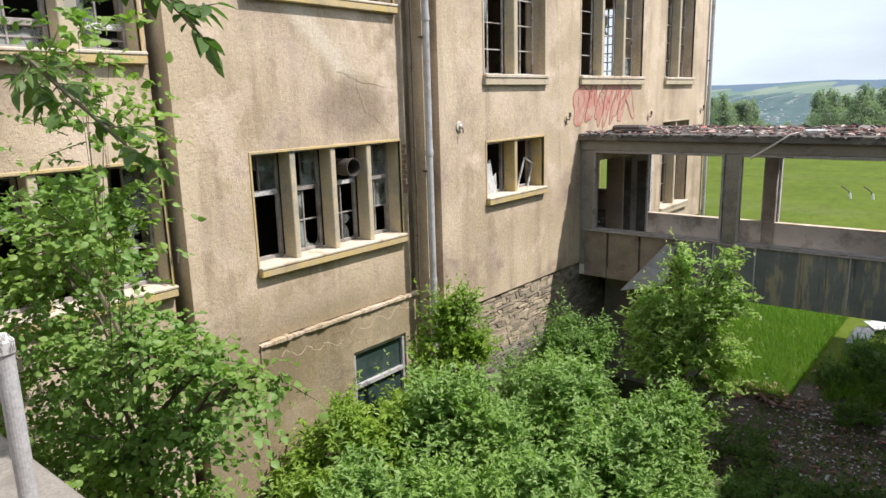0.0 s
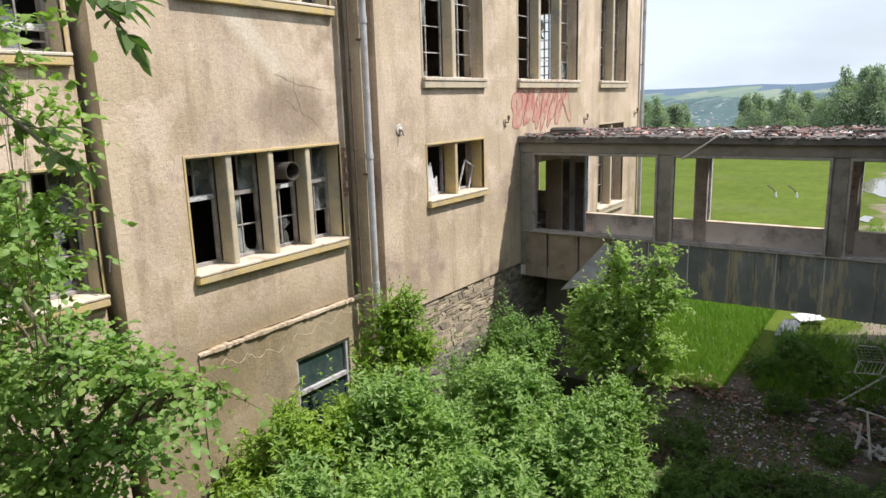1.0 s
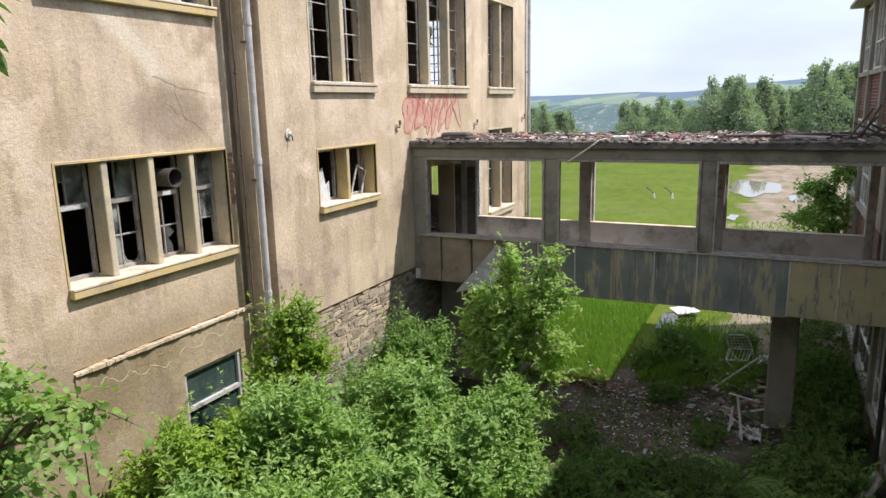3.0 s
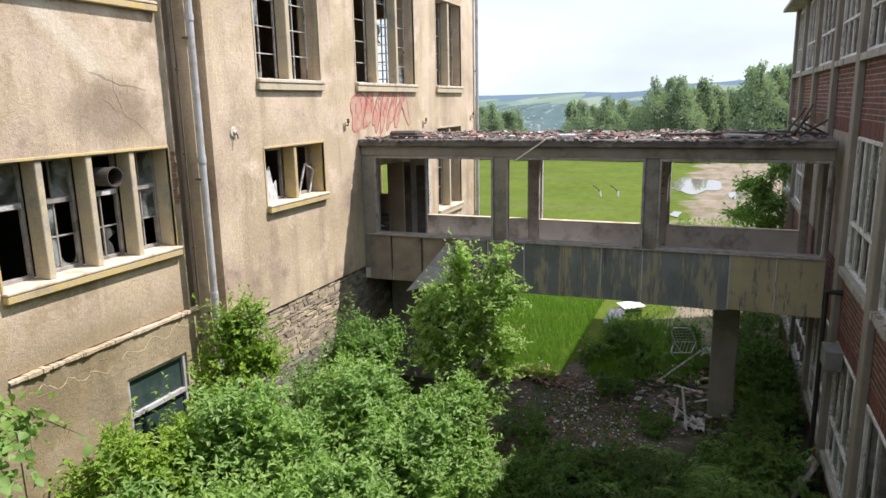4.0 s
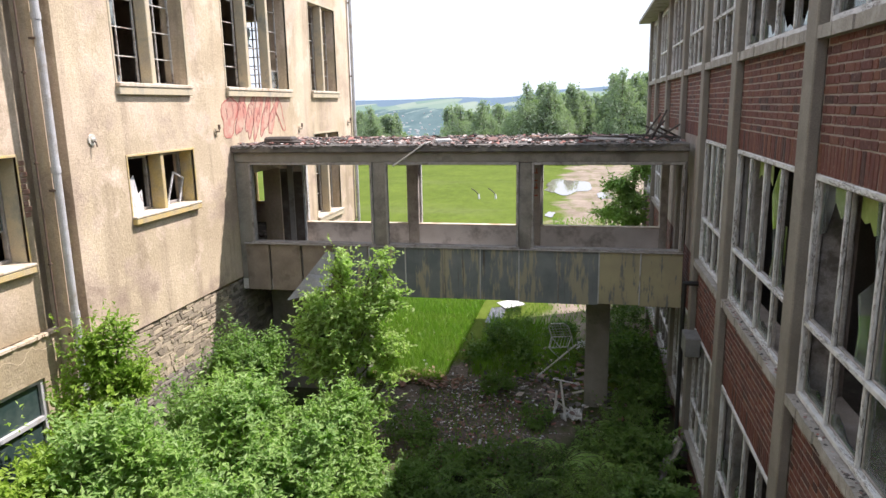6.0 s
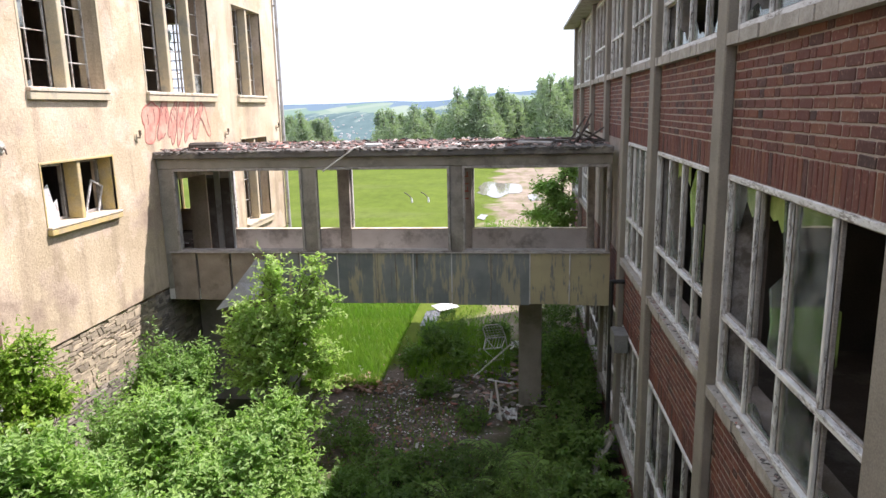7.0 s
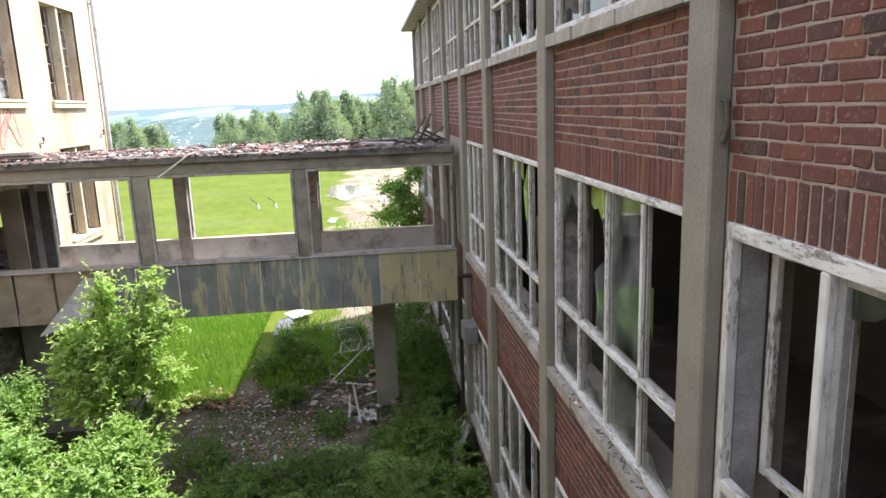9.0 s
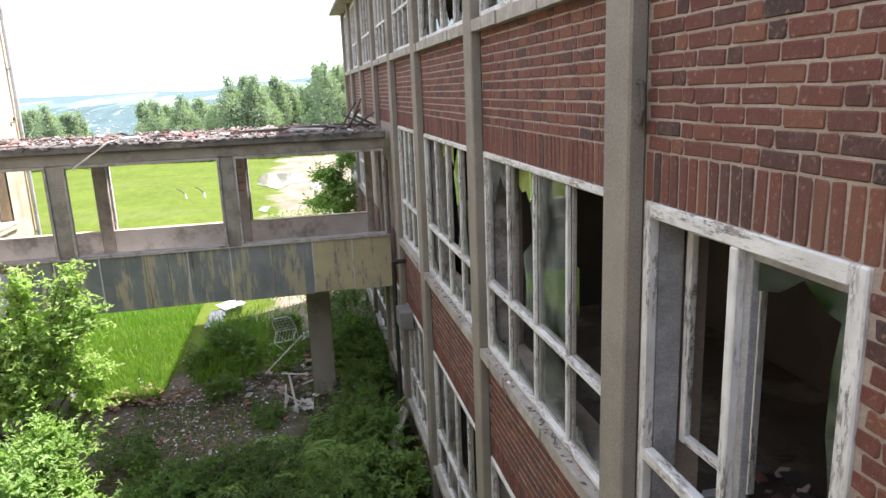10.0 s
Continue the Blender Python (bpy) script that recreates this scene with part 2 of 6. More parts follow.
M_LEAF = leaf_material("bush_leaf", (0.185, 0.325, 0.09), (0.375, 0.52, 0.18), (0.315, 0.465, 0.115))
M_LEAFYOUNG = leaf_material("young_tree_leaf", (0.33, 0.45, 0.15), (0.49, 0.61, 0.26), (0.45, 0.57, 0.17), 0.6)
M_LEAFMID = leaf_material("shade_bush_leaf", (0.145, 0.265, 0.07), (0.28, 0.42, 0.125), (0.24, 0.375, 0.085))
M_LEAFDARK = leaf_material("dark_leaf", (0.085, 0.15, 0.045), (0.13, 0.21, 0.065), (0.13, 0.21, 0.05))
M_LEAFROUND = leaf_material("round_leaf", (0.165, 0.29, 0.068), (0.26, 0.41, 0.11), (0.28, 0.40, 0.08))
M_LEAFLIME = leaf_material("lime_leaf", (0.22, 0.35, 0.05), (0.30, 0.44, 0.07), (0.32, 0.44, 0.06))
# tree line leaf: aerial haze mixed in as a pale grey-green
M_LEAFFAR = leaf_material("hazy_far_leaf", (0.28, 0.33, 0.27), (0.36, 0.41, 0.32), (0.35, 0.41, 0.29))
M_GRASS = leaf_material("grass_blade", (0.15, 0.27, 0.035), (0.20, 0.33, 0.055), (0.22, 0.33, 0.06))
M_WEED = leaf_material("weed_leaf", (0.12, 0.215, 0.055), (0.20, 0.31, 0.085), (0.17, 0.26, 0.065))


# ---- mesh helpers ----
def box(bm, x0, x1, y0, y1, z0, z1):
    v = [bm.verts.new((x, y, z)) for z in (z0, z1) for y in (y0, y1) for x in (x0, x1)]
    for f in ((0, 2, 3, 1), (4, 5, 7, 6), (0, 1, 5, 4), (2, 6, 7, 3), (0, 4, 6, 2), (1, 3, 7, 5)):
        bm.faces.new([v[i] for i in f])
    return v


def rod(bm, a, b, r, r2=None, n=8):
    """A tapered round bar from a to b."""
    a, b = Vector(a), Vector(b)
    d = b - a
    m = Matrix.Translation((a + b) / 2) @ d.to_track_quat("Z", "Y").to_matrix().to_4x4()
    bmesh.ops.create_cone(bm, cap_ends=True, segments=n, radius1=r, radius2=r if r2 is None else r2, depth=d.length, matrix=m)


def tube(bm, pts, r, n=8):
    for a, b in zip(pts, pts[1:]):
        rod(bm, a, b, r, n=n)
    for p in pts[1:-1]:
        bmesh.ops.create_icosphere(bm, subdivisions=1, radius=r * 1.02, matrix=Matrix.Translation(p))


def soften(bm, w=0.006):
    bmesh.ops.bevel(bm, geom=bm.edges[:], offset=w, segments=1, affect="EDGES", profile=0.5)


def mesh_of(name, bm, material):
    me = bpy.data.meshes.new(name)
    bmesh.ops.recalc_face_normals(bm, faces=bm.faces[:])
    bm.to_mesh(me)
    bm.free()
    me.materials.append(material)
    return me


def part(name, bm, material, parent=None, label=""):
    ob = new(name, mesh_of(name, bm, material))
    ob.parent = parent
    if label:
        ob["label"] = label
    return ob


def thing(name, at, label, category, group="", kind=""):
    ob = new(name)
    ob.location = at
    ob.empty_display_size = 0.1
    return tagged(ob, label, category, group, kind)


def bx(name, material, parent, x0, x1, y0, y1, z0, z1, w=0.006, label=""):
    """A box part, bounds in the parent's space."""
    if material is M_WHITE and y1 - y0 > z1 - z0:
        material = M_WHITEH
    bm = bmesh.new()
    box(bm, x0, x1, y0, y1, z0, z1)
    if w:
        soften(bm, w)
    return part(name, bm, material, parent, label)


def setting(name, bm, material, label, category):
    return tagged(part(name, bm, material), label, category, kind="structure")


def slab_with_holes(bm, axis, at, thick, u0, u1, z0, z1, holes):
    """A wall: its front at axis = at, going back by thick (signed), with rectangular holes (u0, u1, z0, z1) through it."""
    us = sorted({u0, u1, *[h[0] for h in holes], *[h[1] for h in holes]})
    zs = sorted({z0, z1, *[h[2] for h in holes], *[h[3] for h in holes]})
    us, zs = [u for u in us if u0 <= u <= u1], [z for z in zs if z0 <= z <= z1]
    full = lambda i, j: 0 <= i < len(us) - 1 and 0 <= j < len(zs) - 1 and not any(
        h[0] <= (us[i] + us[i + 1]) / 2 <= h[1] and h[2] <= (zs[j] + zs[j + 1]) / 2 <= h[3] for h in holes)
    cache = {}

    def v(u, d, z):
        key = (round(u, 4), d, round(z, 4))
        if key not in cache:
            p = at + (thick if d else 0)
            cache[key] = bm.verts.new((p, u, z) if axis == "x" else (u, p, z))
        return cache[key]

    for i in range(len(us) - 1):
        for j in range(len(zs) - 1):
            if not full(i, j):
                continue
            a, b, c, d = us[i], us[i + 1], zs[j], zs[j + 1]
            for s in (0, 1):
                bm.faces.new([v(a, s, c), v(b, s, c), v(b, s, d), v(a, s, d)])
            for k, (p, q) in (((i - 1, j), ((a, c), (a, d))), ((i + 1, j), ((b, c), (b, d))), ((i, j - 1), ((a, c), (b, c))), ((i, j + 1), ((a, d), (b, d)))):
                if not full(*k):
                    bm.faces.new([v(p[0], 0, p[1]), v(q[0], 0, q[1]), v(q[0], 1, q[1]), v(p[0], 1, p[1])])


# ---- ground ----
def ground_height(x, y):
    z = (0.05 if y < 30 else 0.012) * noise.noise((x * 0.3, y * 0.3, 0.0)) + (0.02 if y < 30 else 0.004) * noise.noise((x * 1.3, y * 1.3, 4.0))
    d = max(0.0, y - 84.0)
    side = max(0.0, abs(x) - 90.0)
    drop = -62.0 * (1 - math.exp(-d / 190.0)) - 0.10 * min(side, 250.0)
    far = max(0.0, y - 900.0)
    rise = 62.0 * min(1.0, far / 1500.0) ** 1.5 + 8.0 * noise.noise((x * 0.0012, y * 0.001, 2.0)) * min(1.0, d / 400.0)
    ridge = 74.0 * min(1.0, max(0.0, (y - 2100.0) / 1300.0)) * (1.0 + 0.30 * noise.noise((x * 0.0009, y * 0.0006, 7.0)) + 0.22 * noise.noise((x * 0.0035, y * 0.0006, 3.0)) + 0.00012 * x)
    return z + drop + rise + ridge


def spaced(lo, hi, fine_lo, fine_hi, step, grow):
    out = [fine_lo + i * step for i in range(int((fine_hi - fine_lo) / step) + 1)]
    s = step
    while out[-1] < hi:
        s *= grow
        out.append(min(hi, out[-1] + s))
    s = step
    while out[0] > lo:
        s *= grow
        out.insert(0, max(lo, out[0] - s))
    return out


def build_ground():
    xs, ys = spaced(-3800, 3800, -14, 6, 0.5, 1.16), spaced(-600, 4300, -2, 30, 0.5, 1.09)
    verts = [(x, y, ground_height(x, y)) for y in ys for x in xs]
    n = len(xs)
    faces = [(j * n + i, j * n + i + 1, (j + 1) * n + i + 1, (j + 1) * n + i) for j in range(len(ys) - 1) for i in range(n - 1)]
    me = bpy.data.meshes.new("ground")
    me.from_pydata(verts, [], faces)
    for p in me.polygons:
        p.use_smooth = True
    k = Nodes("meadow_and_dirt")
    px, py, pz = k.axes()
    grass = k.mix(k.ramp(k.noise(0.25, 6.0), 0.35, 0.68), (0.076, 0.108, 0.012), (0.098, 0.134, 0.017))
    grass = k.mix(k.ramp(k.noise(0.10, 5.0, 0.6, k.stretch(0.5, 1.6, 1.0)), 0.55, 0.72), grass, (0.105, 0.130, 0.032))
    grass = k.mix(0.3, grass, k.ramp(k.noise(1.6, 8.0, 0.75, k.stretch(1.0, 0.5, 1.0)), 0.32, 0.68, (0.15, 0.15, 0.15), (0.85, 0.85, 0.85)), "OVERLAY")
    grass = k.mix(0.3, grass, k.ramp(k.noise(9.0, 6.0, 0.7), 0.3, 0.72, (0.15, 0.15, 0.15), (0.85, 0.85, 0.85)), "OVERLAY")
    soil = k.mix(k.ramp(k.noise(1.2, 7.0), 0.35, 0.68), (0.125, 0.10, 0.08), (0.20, 0.16, 0.135))
    soil = k.mix(k.ramp(k.noise(14.0, 6.0, 0.7), 0.52, 0.7), soil, (0.34, 0.29, 0.25))
    soil = k.mix(k.math("MULTIPLY", k.ramp(k.noise(1.9, 8.0, 0.7), 0.47, 0.58), 0.85), soil, (0.075, 0.095, 0.035))
    track = k.mix(k.ramp(k.noise(0.5, 7.0), 0.35, 0.68), (0.27, 0.22, 0.172), (0.165, 0.132, 0.098))
    track = k.mix(k.math("MULTIPLY", k.ramp(k.noise(0.9, 8.0, 0.7, k.stretch(1.0, 0.4, 1.0)), 0.50, 0.62), 0.75), track, (0.11, 0.115, 0.04))
    track = k.mix(k.ramp(k.noise(5.0, 6.0, 0.7), 0.58, 0.70), track, (0.36, 0.31, 0.26))
    wob = k.math("MULTIPLY", k.math("SUBTRACT", k.noise(0.35, 6.0), 0.5), 5.0)
    wob2 = k.math("MULTIPLY", k.math("SUBTRACT", k.noise(1.4, 6.0), 0.5), 1.8)
    # gravel track beside the brick building
    left = k.math("ADD", k.math("ADD", k.math("MULTIPLY", py, 0.012), px), wob)
    is_track = k.math("MULTIPLY", k.ramp(k.math("MULTIPLY", k.math("ADD", left, 1.9), 0.5), 0.3, 0.7), k.ramp(k.math("ADD", k.math("MULTIPLY", py, 0.05), k.math("MULTIPLY", wob, 0.1)), 0.95, 1.0))
    past = k.ramp(k.math("MULTIPLY", k.math("ADD", py, k.math("MULTIPLY", wob, 2.0)), 0.01), 0.735, 0.75)
    is_track = k.math("MULTIPLY", is_track, k.math("SUBTRACT", 1.0, past))
    right = k.ramp(k.math("MULTIPLY", k.math("ADD", k.math("SUBTRACT", px, k.math("MULTIPLY", py, 0.05)), k.math("MULTIPLY", wob, 0.6)), 0.2), 0.32, 0.4)
    is_track = k.math("MULTIPLY", is_track, k.math("SUBTRACT", 1.0, right))
    # bare soil in the yard
    dy = k.math("MULTIPLY", k.math("ADD", k.math("SUBTRACT", py, 14.7), k.math("MULTIPLY", wob2, 0.9)), 0.36)
    dx = k.math("MULTIPLY", k.math("ADD", k.math("ADD", px, 2.4), wob2), 0.38)
    rr = k.math("ADD", k.math("MULTIPLY", dx, dx), k.math("MULTIPLY", dy, dy))
    is_soil = k.math("SUBTRACT", 1.0, k.ramp(rr, 0.7, 1.7))
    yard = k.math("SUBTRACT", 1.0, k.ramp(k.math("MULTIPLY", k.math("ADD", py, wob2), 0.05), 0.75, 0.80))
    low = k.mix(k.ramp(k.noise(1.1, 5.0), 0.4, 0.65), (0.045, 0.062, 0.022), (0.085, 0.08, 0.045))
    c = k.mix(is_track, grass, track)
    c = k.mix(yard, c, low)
    c = k.mix(is_soil, c, soil)
    # valley and hills: fields and woods, their colours paled and blued for distance haze
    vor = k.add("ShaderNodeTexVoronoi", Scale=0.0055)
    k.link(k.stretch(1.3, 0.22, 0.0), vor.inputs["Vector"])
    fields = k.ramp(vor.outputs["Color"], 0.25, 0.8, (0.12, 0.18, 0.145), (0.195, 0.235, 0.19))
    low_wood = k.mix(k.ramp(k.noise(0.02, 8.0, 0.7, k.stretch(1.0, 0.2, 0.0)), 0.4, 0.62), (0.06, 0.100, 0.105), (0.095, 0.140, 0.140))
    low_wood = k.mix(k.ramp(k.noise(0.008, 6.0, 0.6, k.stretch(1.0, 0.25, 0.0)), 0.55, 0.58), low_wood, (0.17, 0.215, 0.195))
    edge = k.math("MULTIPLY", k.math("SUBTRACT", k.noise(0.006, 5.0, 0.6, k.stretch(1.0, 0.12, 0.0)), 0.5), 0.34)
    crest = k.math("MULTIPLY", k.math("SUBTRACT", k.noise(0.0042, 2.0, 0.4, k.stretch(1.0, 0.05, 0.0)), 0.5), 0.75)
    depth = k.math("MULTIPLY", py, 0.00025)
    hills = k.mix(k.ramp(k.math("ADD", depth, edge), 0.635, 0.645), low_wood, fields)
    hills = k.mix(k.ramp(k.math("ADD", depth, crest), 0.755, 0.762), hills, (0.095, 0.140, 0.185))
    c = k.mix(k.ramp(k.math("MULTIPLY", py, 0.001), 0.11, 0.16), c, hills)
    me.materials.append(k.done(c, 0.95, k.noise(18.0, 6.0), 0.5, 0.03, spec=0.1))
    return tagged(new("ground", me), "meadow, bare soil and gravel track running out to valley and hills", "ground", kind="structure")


build_ground()

# ---- the rendered building ----
XF, XM, XN, XL = -7.08, -7.20, -7.45, -7.62      # far face, pipe strip, near panel, set-back wall
TALL = 11.5
LEFT_HOLES_FAR = [(10.46, 12.33, 4.745, 5.70), (10.43, 12.36, 6.83, 9.05), (13.76, 16.75, 6.83, 9.05), (18.17, 20.07, 6.83, 9.05), (18.15, 19.98, 3.50, 5.72), (14.20, 15.90, 2.86, 5.05)]
LEFT_HOLES_NEAR = [(5.957, 8.68, 4.385, 5.835), (6.03, 8.65, 7.82, 9.4)]
LEFT_HOLES_SET = [(2.13, 4.84, 4.385, 5.83), (2.0, 4.79, 7.03, 8.8)]

bm = bmesh.new()
slab_with_holes(bm, "x", XF, -0.42, 9.21, 21.3, 2.94, TALL, LEFT_HOLES_FAR)
wall_far = setting("wall_west_far", bm, M_STUCCO, "weathered ochre stucco wall with streaks and broken windows", "wall")
bm = bmesh.new()
slab_with_holes(bm, "x", XM, -0.30, 8.99, 9.10, 0, TALL, [])
slab_with_holes(bm, "x", XM - 0.50, -0.06, 8.70, 9.30, 0, TALL, [])
setting("wall_west_strip", bm, M_STUCCO, "narrow stepped stucco strip behind the downpipe", "wall")
bm = bmesh.new()
slab_with_holes(bm, "x", XN, -0.40, 5.83, 8.83, 3.40, TALL, LEFT_HOLES_NEAR)
slab_with_holes(bm, "x", XN + 0.025, -0.42, 4.965, 5.83, 0, TALL, [])
wall_near = setting("wall_west_near", bm, M_STUCCONEAR, "weathered ochre stucco wall panel with hairline cracks", "wall")
bm = bmesh.new()
slab_with_holes(bm, "x", XN + 0.042, -0.42, 5.83, 8.95, 0, 3.36, [(7.45, 8.60, 1.45, 2.765)])
wall_base = setting("wall_west_base", bm, M_BASE, "damp stained rendered plinth with a basement window", "wall")
bm = bmesh.new()
n = 110
for i in range(n):
    y0, y1 = 5.83 + 3.12 * i / n, 5.83 + 3.12 * (i + 1) / n
    a = 0.03 * noise.noise((y0 * 3, 1, 0)) + 0.025 * noise.noise((y0 * 14, 1, 0))
    box(bm, XN - 0.02, XN + 0.078 + a, y0, y1, 3.345, 3.385 + 0.8 * a)
setting("ledge", bm, M_STUCCO, "chipped plinth ledge with pale worn edge", "ledge")
bm = bmesh.new()
slab_with_holes(bm, "x", XL, -0.40, -3.0, 4.85, 0, TALL, LEFT_HOLES_SET)
slab_with_holes(bm, "x", XL - 0.42, -0.1, 4.80, 5.0, 0, TALL, [])
setting("wall_west_setback", bm, M_STUCCO, "set-back stucco wall with broken windows behind the tree", "wall")
bm = bmesh.new()
slab_with_holes(bm, "x", XF - 0.06, -0.36, 9.21, 21.3, 0, 2.93, [])
stone_wall = setting("wall_west_stone", bm, M_BASE, "grey rubble stone plinth wall in rough courses", "wall")
bm = bmesh.new()
slab_with_holes(bm, "y", 21.3, -0.4, -16.0, -7.52, 0, TALL, [(-10.75, -9.75, 3.45, 5.3), (-10.35, -9.65, 6.9, 9.0)])
setting("wall_north", bm, M_STUCCO, "stucco end wall with open window holes", "wall")
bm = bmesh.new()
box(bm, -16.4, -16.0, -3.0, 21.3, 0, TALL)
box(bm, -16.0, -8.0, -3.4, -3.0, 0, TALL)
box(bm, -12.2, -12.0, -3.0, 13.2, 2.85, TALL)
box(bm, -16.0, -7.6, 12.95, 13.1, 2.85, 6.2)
setting("wall_inner", bm, M_INSIDE, "plastered interior walls of the empty building, darkened for room shade", "wall")
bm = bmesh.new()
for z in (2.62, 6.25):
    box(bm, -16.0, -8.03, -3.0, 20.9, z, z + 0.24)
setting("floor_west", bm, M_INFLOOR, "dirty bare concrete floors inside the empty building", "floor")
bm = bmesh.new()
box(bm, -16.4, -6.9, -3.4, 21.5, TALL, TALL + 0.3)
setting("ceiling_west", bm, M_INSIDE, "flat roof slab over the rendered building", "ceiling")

# ---- the brick building ----
XB, XP = 1.856, 1.763          # brick face, post face
POSTS = [1.03, 4.135, 7.255, 10.35, 12.80, 15.30, 18.10, 20.75, 23.05]
HALF = 0.145
BAYS = [(POSTS[i] + HALF, POSTS[i + 1] - HALF) for i in range(len(POSTS) - 1)]
RIGHT_HOLES = []
for i, (a, b) in enumerate(BAYS):
    if i == 0:
        RIGHT_HOLES += [(2.53, 3.96, 3.84, 5.80), (1.3, b - 0.02, 7.0, 8.62), (1.6, b - 0.1, 0.75, 2.63)]
        continue
    if b < 12.9:
        RIGHT_HOLES += [(a + 0.03, b - 0.03, 3.84, 5.80)]
    elif a > 16.5:
        RIGHT_HOLES += [(a + 0.03, b - 0.03, 3.84, 5.80)]
    RIGHT_HOLES += [(a + 0.03, b - 0.03, 7.0, 8.62), (a + 0.03, b - 0.03, 0.75, 2.63)]
RIGHT_HOLES += [(14.4, 15.9, 2.86, 5.05)]
bm = bmesh.new()
slab_with_holes(bm, "x", XB + 0.008, 0.36, -3.0, 23.2, 0, 8.7, RIGHT_HOLES)
wall_brick = setting("wall_east_brick", bm, M_MORTAR, "red brick wall with pale mortar joints between concrete posts", "wall")
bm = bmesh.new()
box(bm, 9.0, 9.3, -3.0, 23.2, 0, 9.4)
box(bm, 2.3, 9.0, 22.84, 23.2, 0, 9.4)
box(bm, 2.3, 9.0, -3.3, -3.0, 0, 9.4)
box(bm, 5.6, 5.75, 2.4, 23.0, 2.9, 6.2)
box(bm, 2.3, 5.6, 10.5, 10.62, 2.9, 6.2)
setting("wall_inner_east", bm, M_INSIDE, "interior walls of the empty brick building, darkened for room shade", "wall")
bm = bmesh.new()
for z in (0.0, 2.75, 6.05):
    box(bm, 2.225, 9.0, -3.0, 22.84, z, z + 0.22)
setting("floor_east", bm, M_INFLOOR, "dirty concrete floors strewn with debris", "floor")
bm = bmesh.new()
box(bm, 1.45, 9.5, -3.3, 23.55, 8.72, 8.80)
box(bm, 2.3, 9.3, -3.3, 23.3, 8.80, 9.1)
setting("roof_east", bm, M_GREYWOOD, "overhanging timber eaves and flat roof of the brick building", "roof")


# ---- light posts of the brick facade ----
for i, y in enumerate(POSTS):
    p = thing("post", (XP, y, 0), "grey concrete facade post standing proud of the brick", "post", "facade posts", "structure")
    bx("shaft", M_POST, p, 0, 0.10, -HALF, HALF, 0, 8.70, 0.012)


# ---- landing under the camera ----
bm = bmesh.new()
box(bm, -7.6, 1.76, -0.2, 1.87, 4.55, 4.85)
soften(bm, 0.02)
setting("landing", bm, M_CONCRETE, "rough grey concrete landing slab between the buildings", "slab")
bm = bmesh.new()
box(bm, -7.6, 1.76, -3.3, -3.0, 0, 9.0)
setting("wall_south", bm, M_CONCRETE, "plain grey wall closing the yard behind the landing", "wall")

# ---- bridge ----
BY0, BY1 = 13.80, 16.75
BX0, BX1 = -7.08, 1.763
bridge = thing("footbridge", (0, BY0, 2.68), "derelict concrete footbridge with open window bays and peeling cladding", "bridge")
Z0 = 2.68
D = BY1 - BY0
bm = bmesh.new()
box(bm, BX0, BX1, 0.02, D - 0.02, 0, 0.22)
part("deck", bm, M_PARAPET, bridge)
# added block screens the sunlit wall beyond, so the space below stays dark
bx("shade_block", M_CONCRETE, bridge, -7.0, -5.1, 1.1, D - 0.1, -2.72, 0.0, 0.02)
bm = bmesh.new()
box(bm, BX0 - 0.0, BX1, -0.10, D + 0.10, 2.86, 3.00)
soften(bm, 0.015)
part("roof_slab", bm, M_ROOF, bridge, "crumbling roof edge covered in torn felt")
for y0, y1 in ((0.0, 0.24), (D - 0.24, D)):
    bx("beam", M_CONCRETE, bridge, BX0, BX1, y0, y1, 2.66, 2.86, 0.012)
    for x0, x1 in ((-7.08, -6.77), (-4.15, -3.886), (-1.264, -1.02), (1.60 if y0 else 1.72, 1.763)):
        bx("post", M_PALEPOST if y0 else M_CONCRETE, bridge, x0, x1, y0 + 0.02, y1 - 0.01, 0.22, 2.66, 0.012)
for x0, x1 in ((-6.77, -4.15), (-3.886, -1.264), (-1.02, 1.72)):
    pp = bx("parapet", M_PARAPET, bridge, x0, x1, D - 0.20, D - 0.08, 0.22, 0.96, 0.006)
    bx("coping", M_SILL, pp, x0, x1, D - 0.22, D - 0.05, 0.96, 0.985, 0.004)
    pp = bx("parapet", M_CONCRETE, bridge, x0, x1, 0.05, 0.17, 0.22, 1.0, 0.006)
    bx("coping", M_GREYWOOD, pp, x0 - 0.02, x1 + 0.02, -0.03, 0.20, 1.0, 1.03, 0.004)
    # thin frame round each opening
    for n, (a, b, c, d) in enumerate(((x0, x0 + 0.045, 1.03, 2.66), (x1 - 0.045, x1, 1.03, 2.66), (x0 + 0.045, x1 - 0.045, 2.61, 2.66))):
        bx("frame", M_GREYWOOD, bridge, a, b, -0.012, 0.08, c, d, 0.004)
        if n < 2:
            bx("frame", M_WHITE, bridge, a, b, D - 0.10, D + 0.01, 0.985, d, 0.004)
bx("column", M_CONCRETE, bridge, 0.05, 0.54, 1.20, 1.70, -2.72, 0.0, 0.02, "square concrete support column standing in the weeds")


# ---- windows of the rendered building ----
def prism(bm, pts, x0, x1):
    """A plate in the y-z plane with the outline pts, from x0 to x1."""
    a = [bm.verts.new((x0, y, z)) for y, z in pts]
    b = [bm.verts.new((x1, y, z)) for y, z in pts]
    bm.faces.new(a), bm.faces.new(b[::-1])
    for i in range(len(pts)):
        j = (i + 1) % len(pts)
        bm.faces.new([a[i], a[j], b[j], b[i]])


